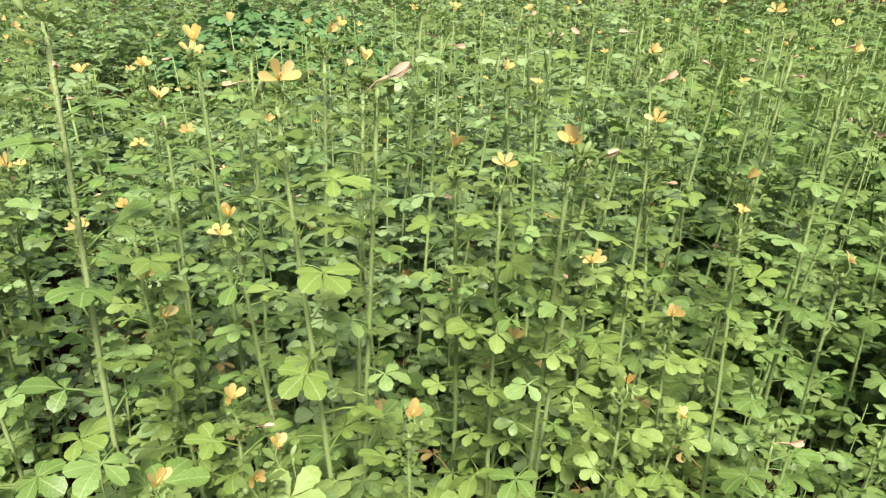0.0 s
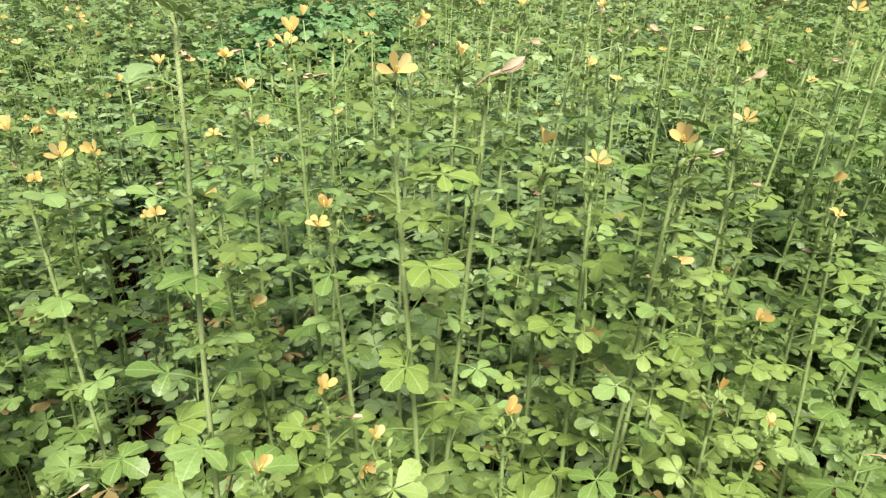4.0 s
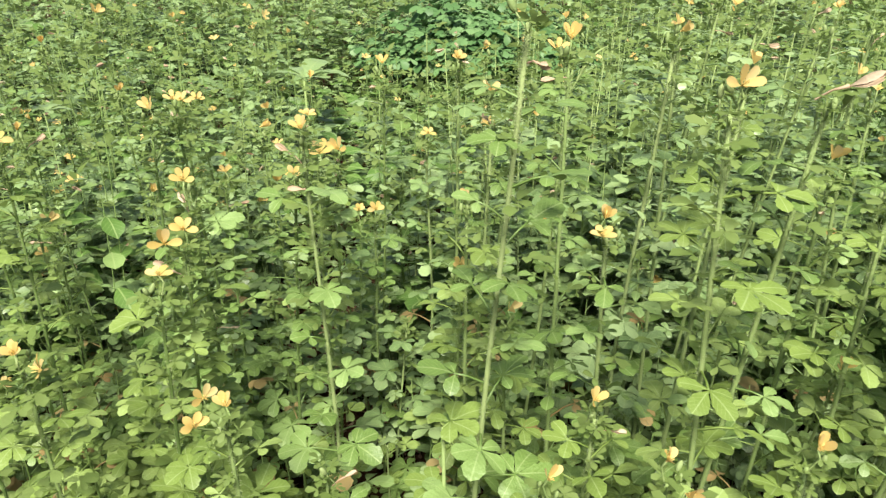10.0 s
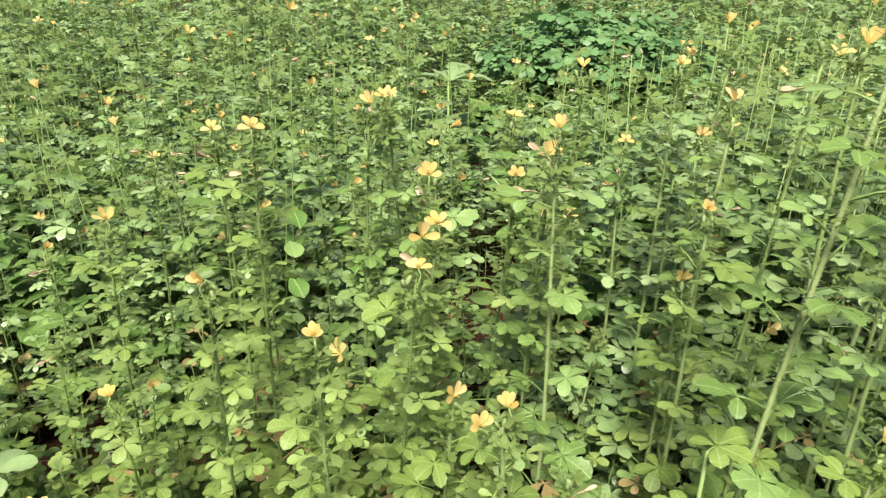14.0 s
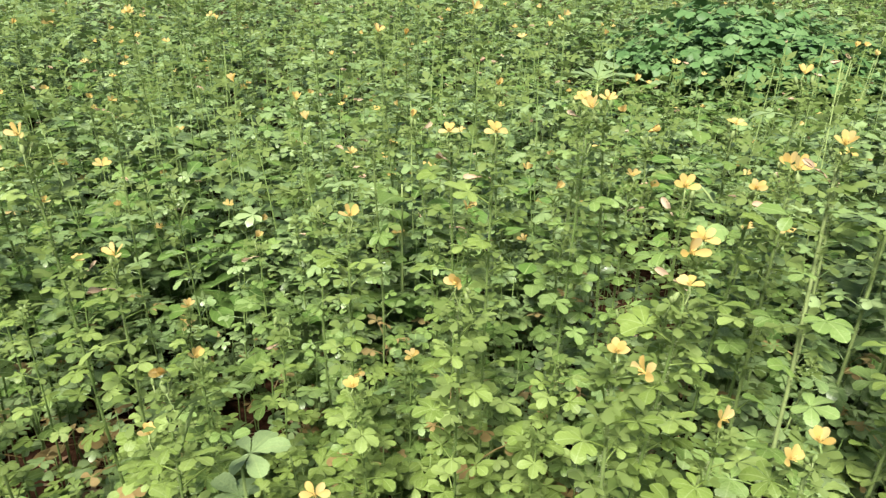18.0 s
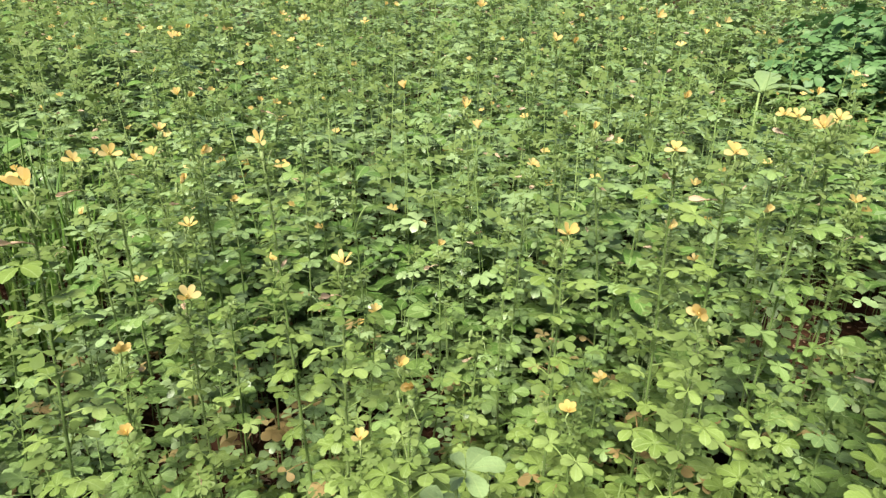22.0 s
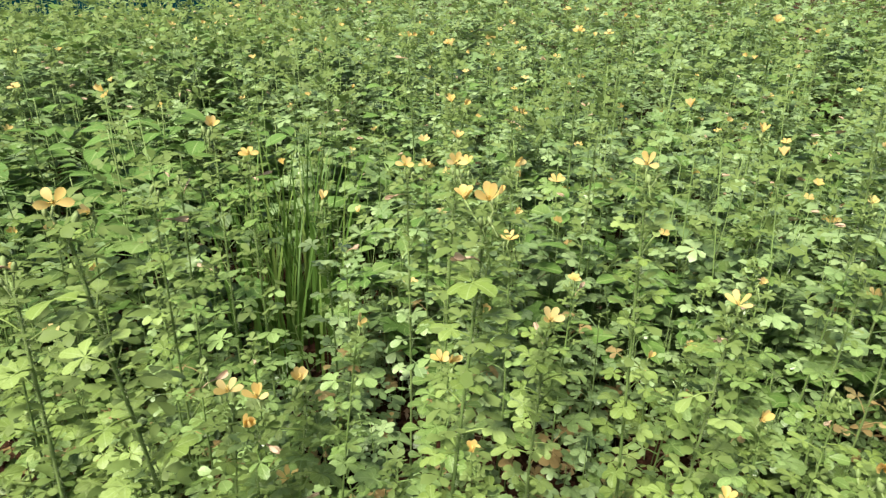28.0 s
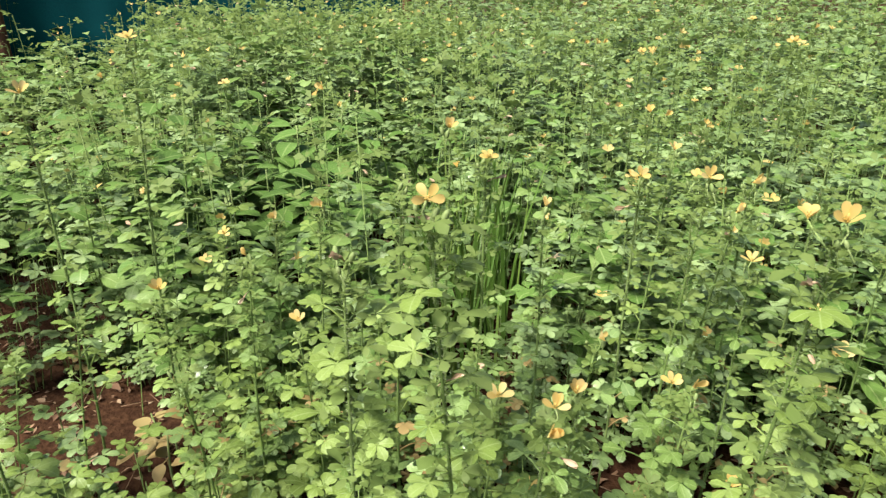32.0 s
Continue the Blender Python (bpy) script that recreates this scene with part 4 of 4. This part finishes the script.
def understorey(count):
    """Broad low leaves between the stems, in a dark green that holds the shade of the gaps."""
    r = random.Random(77)
    leaves, stems, done = collections.defaultdict(list), [], 0
    while done < count:
        x, y = r.uniform(-8.0, 5.0), r.uniform(-2.5, 7.5)
        d = way_distance(x, y)
        if not (0.95 < d < 7.0) or not in_field(x, y) or BARE(x, y) or r.random() > 1.5 / (0.4 + d):
            continue
        done += 1
        p = Vector((x, y, r.uniform(0.10, 0.26)))
        size = r.uniform(0.030, 0.045) * (1.0 + 0.18 * d)
        leaves[r.randrange(10)].append(Matrix.Translation(p) @ pose(0, 0, 0, r.uniform(-18, 18), r.uniform(-15, 18), r.uniform(0, 360)) @ Matrix.Scale(size, 4))
        stems.append(rod_place(Vector((x, y, 0)), p, 0.001))
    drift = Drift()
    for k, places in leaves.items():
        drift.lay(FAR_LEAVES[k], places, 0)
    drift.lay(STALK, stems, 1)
    tagged(new("low_weeds", drift.mesh("low_weeds", LEAF_DARK, STEM_DEEP)), "low weed leaves below the taller stems, coloured dark for the shade there", "plants", "", "stuff")


def litter(flakes, twigs):
    """Dry leaf scraps and thin twigs lying on the open soil."""
    r = random.Random(63)
    sh, done = Shape(), 0
    while done < flakes + twigs:
        x, y = r.uniform(-2.8, 1.0), r.uniform(-1.2, 1.6)
        if not in_field(x, y) or not 0.2 < way_distance(x, y) < 1.7:
            continue
        z, a = ground_height(x, y) + 0.004, r.uniform(0, 360)
        if done < flakes:
            ln = r.uniform(0.008, 0.026)
            v, f, uv = blade(ln, ln * r.uniform(0.3, 0.7), r.uniform(-0.3, 0.3), r.uniform(-0.2, 0.5), 0.3, 0)
            m = Matrix.Translation((x, y, z)) @ pose(0, 0, 0, r.uniform(-25, 25), r.uniform(-20, 20), a)
            sh.add([m @ p for p in v], f, uv)
        else:
            d = Vector((math.cos(a), math.sin(a), 0)) * r.uniform(0.02, 0.06)
            p = Vector((x, y, z))
            sh.tube([p, p + d + Vector((0, 0, r.uniform(-0.002, 0.01)))], [0.0011, 0.0007], 3)
        done += 1
    tagged(new("leaf_litter", sh.mesh("leaf_litter", DRY)), "dry brown leaf scraps and twigs on the red soil", "litter", "", "stuff")


litter(5200, 900)
understorey(8000)
undergrowth(2450)
mass("weed_field", "dense stand of green palmate-leaved weeds dotted with yellow flowers", 1700, 1.0, 2.3, MID_LEAVES, 21, None, 1.12, 0.023)
mass("weed_field", "stand of green weeds dotted with yellow flowers behind the nearer ones", 2230, 2.3, 4.2, FAR_LEAVES, 22, None, 1.5, 0.029)
mass("weed_field", "far stand of weeds dotted with yellow flowers, sky sheen in their leaf colour", 2500, 4.2, 8.0, FAR_LEAVES, 24, None, 2.1, 0.046)
mass("weed_field", "tall weeds crowding before the net fence", 420, 2.2, 4.6, FAR_LEAVES, 23, lambda x, y: -5.0 < x < -3.0 and -0.35 < y < 1.6, 1.3, 0.026)

# ---------------------------------------------------------------- net fence at the back of the field
def net_mat():
    m = bpy.data.materials.new("teal_net")
    m.use_nodes = True
    nt = m.node_tree
    b = nt.nodes["Principled BSDF"]
    big, fine = noise_tex(nt, 1.3, 3), noise_tex(nt, 160, 2)
    fac = math_node(nt, "ADD", math_node(nt, "MULTIPLY", big.outputs["Fac"], 0.6), math_node(nt, "MULTIPLY", fine.outputs["Fac"], 0.4))
    cr = ramp(nt, [(0.3, (0.001, 0.032, 0.042)), (0.7, (0.002, 0.062, 0.074))])
    nt.links.new(fac, cr.inputs["Fac"])
    nt.links.new(cr.outputs["Color"], b.inputs["Base Color"])
    b.inputs["Roughness"].default_value = 0.9
    b.inputs["Specular IOR Level"].default_value = 0.08
    return m


NET = net_mat()
BARK = plain_mat("post_wood", [(0.0, (0.07, 0.028, 0.018)), (0.5, (0.13, 0.055, 0.034)), (1.0, (0.20, 0.10, 0.06))], 30, 0.85, 0.6)


def fence(a, b, height):
    """Shade netting hung in slack folds between wooden posts."""
    a, b = Vector(a), Vector(b)
    d = b - a
    side = Vector((-d.y, d.x)).normalized()
    root = new("net_fence")
    root.location = (a.x, a.y, 0)
    tagged(root, "dark teal shade-net fence on rough wooden posts", "fence")
    sh, n, rows = Shape(), 90, 6
    pts = []
    for j in range(rows):
        for i in range(n + 1):
            u = i / n
            off = 0.006 * math.sin(u * 95 + j) + 0.012 * math.sin(u * 27 + j * 0.6) + 0.03
            p = d * u + side * off
            pts.append((p.x, p.y, height * j / (rows - 1) - 0.01 * (j == 0)))
    sh.add(pts, [(j * (n + 1) + i, j * (n + 1) + i + 1, (j + 1) * (n + 1) + i + 1, (j + 1) * (n + 1) + i) for j in range(rows - 1) for i in range(n)])
    net = child("net", sh.mesh("net", NET), root)
    solid = net.modifiers.new("cloth", "SOLIDIFY")
    solid.thickness = 0.004
    for k, u in enumerate((0.005, 0.69, 0.99)):
        p = d * u + side * 0.085
        ps = Shape()
        ps.tube([(p.x + 0.01 * math.sin(k * 3 + z * 4), p.y, z * (height + 0.15)) for z in (-0.02, 0.25, 0.5, 0.75, 1.0)], [0.034, 0.032, 0.03, 0.028, 0.026], 8)
        child("post", ps.mesh("post", BARK), root, None, "rough brown wooden post")
    return root


fence((-5.2, 1.55), (-5.4, -1.9), 2.0)


# ---------------------------------------------------------------- blue-green bush
def bush(x, y, wide, high, leaves, seed):
    r = random.Random(seed)
    root = new("bush")
    root.location = (x, y, 0)
    tagged(root, "rounded dense blue-green leafy bush among the weeds", "bush")
    tips = []
    for k in range(16):
        a, q = r.uniform(0, 6.28), r.uniform(0.2, 1.0)
        tip = Vector((math.cos(a) * wide * q, math.sin(a) * wide * q, high * (1 - 0.55 * q * q) * r.uniform(0.8, 1.05)))
        mid = tip * 0.5 + Vector((0, 0, 0.12 * high))
        sh = Shape()
        sh.tube([(0, 0, -0.01), mid, tip], [0.008, 0.005, 0.002], 5)
        child("branch", sh.mesh("branch", STEM), root)
        tips.append((mid, tip))
    sh = Shape()
    for _ in range(leaves):
        mid, tip = r.choice(tips)
        p = mid.lerp(tip, r.uniform(0.0, 1.1)) + Vector((r.gauss(0, 0.12), r.gauss(0, 0.12), abs(r.gauss(0, 0.05))))
        p.z = max(p.z, 0.04)
        palm_leaf(sh, r, 0.03, r.uniform(0.042, 0.062), r.choice((3, 3, 5)), r.uniform(-5, 15), 1, Matrix.Translation(p) @ pose(0, 0, 0, r.uniform(-20, 20), r.uniform(-5, 45), math.degrees(math.atan2(p.y, p.x)) + r.gauss(0, 45)), 0.75)
    child("foliage", sh.mesh("foliage", LEAF_BUSH), root, None, "dense rounded blue-green leaflets")


bush(-0.86, 3.35, 0.54, 0.51, 4200, 4)


# ---------------------------------------------------------------- other weeds
def grass_clump(x, y, high, blades, spread, seed):
    r = random.Random(seed)
    root = new("grass_tuft")
    root.location = (x, y, -0.005)
    tagged(root, "tuft of thin upright bright green grass blades", "grass", "grass tufts among the weeds")
    for _ in range(blades):
        a, l = r.uniform(0, 6.28), high * r.uniform(0.55, 1.1)
        foot = Vector((r.gauss(0, spread * 0.4), r.gauss(0, spread * 0.4), 0))
        out = Vector((math.cos(a), math.sin(a), 0))
        lean, w = r.uniform(0.05, 0.4), r.uniform(0.003, 0.0055)
        across = Vector((-out.y, out.x, 0))
        v, f = [], []
        for i in range(6):
            u = i / 5
            c = foot + out * l * lean * u * u + Vector((0, 0, l * (u - 0.22 * lean * u * u * u)))
            half = across * w * (1 - u) ** 0.7 + out * 0.0002
            v += [c + half, c - half]
            if i:
                f.append((2 * i - 2, 2 * i - 1, 2 * i + 1, 2 * i))
        sh = Shape()
        sh.add(v, f)
        child("blade", sh.mesh("blade", GRASS), root)


for x, y, high, n, spread in ((-1.93, 0.24, 0.50, 80, 0.17), (-1.80, 0.12, 0.42, 44, 0.12), (-2.06, 0.36, 0.42, 30, 0.14), (0.46, 2.0, 0.55, 40, 0.18), (-0.72, 2.6, 0.42, 36, 0.25), (0.9, 1.7, 0.5, 34, 0.25), (1.25, 2.2, 0.5, 34, 0.3)):
    grass_clump(x, y, high, n, spread, int(x * 100 + 900))


def broad_weed(x, y, z, leaves, length, wide, mat, name, label, seed, rise=0.5, droop=0.3):
    """A stem with single broad leaves on short stalks."""
    r = random.Random(seed)
    root = new(name)
    root.location = (x, y, -0.005)
    tagged(root, label, "plant")
    sh = Shape()
    pts = stem_points((0, 0, 0), (r.uniform(-0.02, 0.02), r.uniform(-0.02, 0.02), z), r)
    sh.tube(pts, [0.0028 - 0.0002 * i for i in range(8)], 5)
    child("stem", sh.mesh("stem", STEM), root)
    turn = r.uniform(0, 360)
    for k in range(leaves):
        turn += 137.5 + r.uniform(-20, 20)
        p = along(pts, 0.25 + 0.75 * k / leaves)
        ln = length * r.uniform(0.75, 1.15)
        stalk = ln * r.uniform(0.4, 0.8)
        lf = Shape()
        lf.tube([(0, 0, 0), (stalk, 0, stalk * rise)], [0.0013, 0.001], 4)
        v, f, uv = [], [], []
        for i in range(7):
            u = i / 6
            half = 0.5 * wide * ln * math.sin(math.pi * min(1, 0.04 + 0.96 * u ** 0.85)) ** 0.7
            zc = stalk * rise - droop * ln * u * u
            v += [(stalk + ln * u, half, zc + 0.22 * half), (stalk + ln * u, 0, zc), (stalk + ln * u, -half, zc + 0.22 * half)]
            uv += [(u, 0.0), (u, 0.5), (u, 1.0)]
            if i:
                f += [(3 * i - 3, 3 * i - 2, 3 * i + 1, 3 * i), (3 * i - 2, 3 * i - 1, 3 * i + 2, 3 * i + 1)]
        lf.add([Vector(q) for q in v], f, uv)
        child("leaf", lf.mesh("leaf", mat), root, Matrix.Translation(p) @ pose(0, 0, 0, r.uniform(-12, 12), r.uniform(-15, 15), turn))


ROUND = "weed with broad rounded soft green leaves"
for x, y, z, n in ((0.319, 1.087, 0.3, 6), (-0.095, 0.866, 0.29, 5), (0.437, 0.872, 0.21, 6), (-1.202, 0.99, 0.34, 7), (-1.107, 0.55, 0.29, 5), (-1.04, 0.777, 0.43, 5), (-1.77, 0.885, 0.42, 6), (-0.569, 0.883, 0.3, 5), (-0.486, 1.013, 0.33, 5), (0.2, 1.45, 0.36, 6), (-0.75, 1.75, 0.42, 7)):
    broad_weed(x, y, z, n, 0.05, 0.95, LEAF, "round_leaf_weed", ROUND, int(1000 + x * 97 + y * 31), 0.5, 0.15)
OVAL = "clump of dark green weed with glossy oval leaves"
oval = random.Random(9)
for _ in range(54):
    a, q = oval.uniform(0, 6.28), oval.uniform(0, 1) ** 0.5
    cx, cy, rad = oval.choice(((-2.3, -0.02, 0.30), (-2.62, 0.2, 0.4), (-2.6, -0.25, 0.35)))
    x, y, z, n = cx + rad * q * math.cos(a), cy + rad * q * math.sin(a), oval.uniform(0.3, 0.46), oval.choice((8, 9, 11))
    broad_weed(x, y, z, n, 0.068, 0.70, LEAF_DARK, "oval_leaf_weed", OVAL, int(1000 + x * 97 + y * 31), 0.5, 0.2)


def broad_palm(x, y, z, leaf_count, size, seed):
    r = random.Random(seed)
    root = new("large_leaf_seedling")
    root.location = (x, y, -0.005)
    tagged(root, "pale green seedling with large hand-shaped leaves", "plant")
    sh = Shape()
    sh.tube([(0, 0, 0), (0.004, 0.003, z * 0.5), (0, 0, z)], [0.05 * size, 0.04 * size, 0.03 * size], 6)
    child("stem", sh.mesh("stem", STEM), root)
    for k in range(leaf_count):
        lf = Shape()
        if k == 0:
            palm_leaf(lf, r, 0.006, size * 1.5, 7, -9, 4, None, 0.50, 0.3, 0.3)
            m = Matrix.Translation((0, 0, z)) @ pose(0, 0, 0, 0, 4, 95)
        else:
            palm_leaf(lf, r, size * 0.5, size * r.uniform(0.7, 0.95), 5, 0, 4, None, 0.48, 0.3, 0.5)
            m = Matrix.Translation((0, 0, z * (0.88 - 0.09 * k))) @ pose(0, 0, 0, 0, r.uniform(-8, 8), k * 137 + 20)
        child("leaf", lf.mesh("leaf", LEAF_COOL_SHEEN), root, m)


broad_palm(-1.009, 1.712, 0.465, 4, 0.098, 6)
broad_palm(-1.101, 0.901, 0.535, 3, 0.030, 8)


def grass_drift(count):
    """Loose grass growing between the weeds at the back right of the field."""
    r = random.Random(41)
    sh, done = Shape(), 0
    while done < count:
        x, y = r.uniform(0.2, 4.6), r.uniform(1.15, 7.0)
        if x < 0.23 * y + 0.1 * r.random() or r.random() > 2.6 / (y + 0.6):
            continue
        done += 1
        a, l = r.uniform(0, 6.28), r.uniform(0.34, 0.66)
        out = Vector((math.cos(a), math.sin(a), 0))
        lean, w = r.uniform(0.1, 0.6), r.uniform(0.0018, 0.0040) * (1.0 + 0.15 * max(0.0, y - 1.5))
        across = Vector((-out.y, out.x, 0))
        v, f = [], []
        for i in range(5):
            u = i / 4
            c = Vector((x, y, 0)) + out * l * lean * u * u + Vector((0, 0, l * (u - 0.3 * lean * u * u * u)))
            half = across * w * (1 - u) ** 0.7 + out * 0.0002
            v += [c + half, c - half]
            if i:
                f.append((2 * i - 2, 2 * i - 1, 2 * i + 1, 2 * i))
        sh.add(v, f)
    tagged(new("wild_grass", sh.mesh("wild_grass", GRASS)), "loose bright green wild grass between the weeds", "grass", "", "stuff")


grass_drift(15000)


def large_leaf_weed(x, y, z, size, mat, seed, label):
    """A slim stem that carries one broad hand-shaped leaf and two smaller ones below."""
    r = random.Random(seed)
    root = new("broad_leaf_weed")
    root.location = (x, y, -0.005)
    tagged(root, label, "plant")
    sh = Shape()
    sh.tube([(0, 0, 0), (0.006, -0.004, z * 0.5), (0, 0, z)], [0.0028, 0.0023, 0.0016], 5)
    child("stem", sh.mesh("stem", STEM), root)
    for k, (s, u) in enumerate(((1.0, 1.0), (0.8, 0.85), (0.7, 0.66))):
        lf = Shape()
        palm_leaf(lf, r, size * 0.25, size * s, 5, 0, 4, None, 0.62, 0.3)
        child("leaf", lf.mesh("leaf", mat), root, Matrix.Translation((0, 0, z * u)) @ pose(0, 0, 0, r.uniform(-6, 6), r.uniform(-8, 0), 40 + k * 140))


large_leaf_weed(-0.836, 0.212, 0.358, 0.040, LEAF_COOL_SHEEN, 3, "slim weed with one broad pale bluish five-part leaf")
large_leaf_weed(-0.27, 0.40, 0.44, 0.031, LEAF_PALE, 5, "slim weed with broad pale five-part leaves beside a tall stem")
broad_weed(0.044, 0.885, 0.30, 2, 0.032, 0.7, LEAF_OLD, "withering_weed", "small weed with withered orange leaves", 77)
for x, y, z, seed in ((-1.743, -0.395, 0.11, 81), (-1.69, -0.34, 0.08, 82), (-1.80, -0.43, 0.09, 83), (-1.36, 0.33, 0.10, 84), (-1.30, 0.40, 0.09, 85), (-1.79, -0.37, 0.08, 86), (-1.85, -0.40, 0.07, 87)):
    broad_weed(x, y, z, 5, 0.034, 0.75, LEAF_OLD, "withering_weed", "low weed with withered yellow-orange leaves close to the soil", seed)
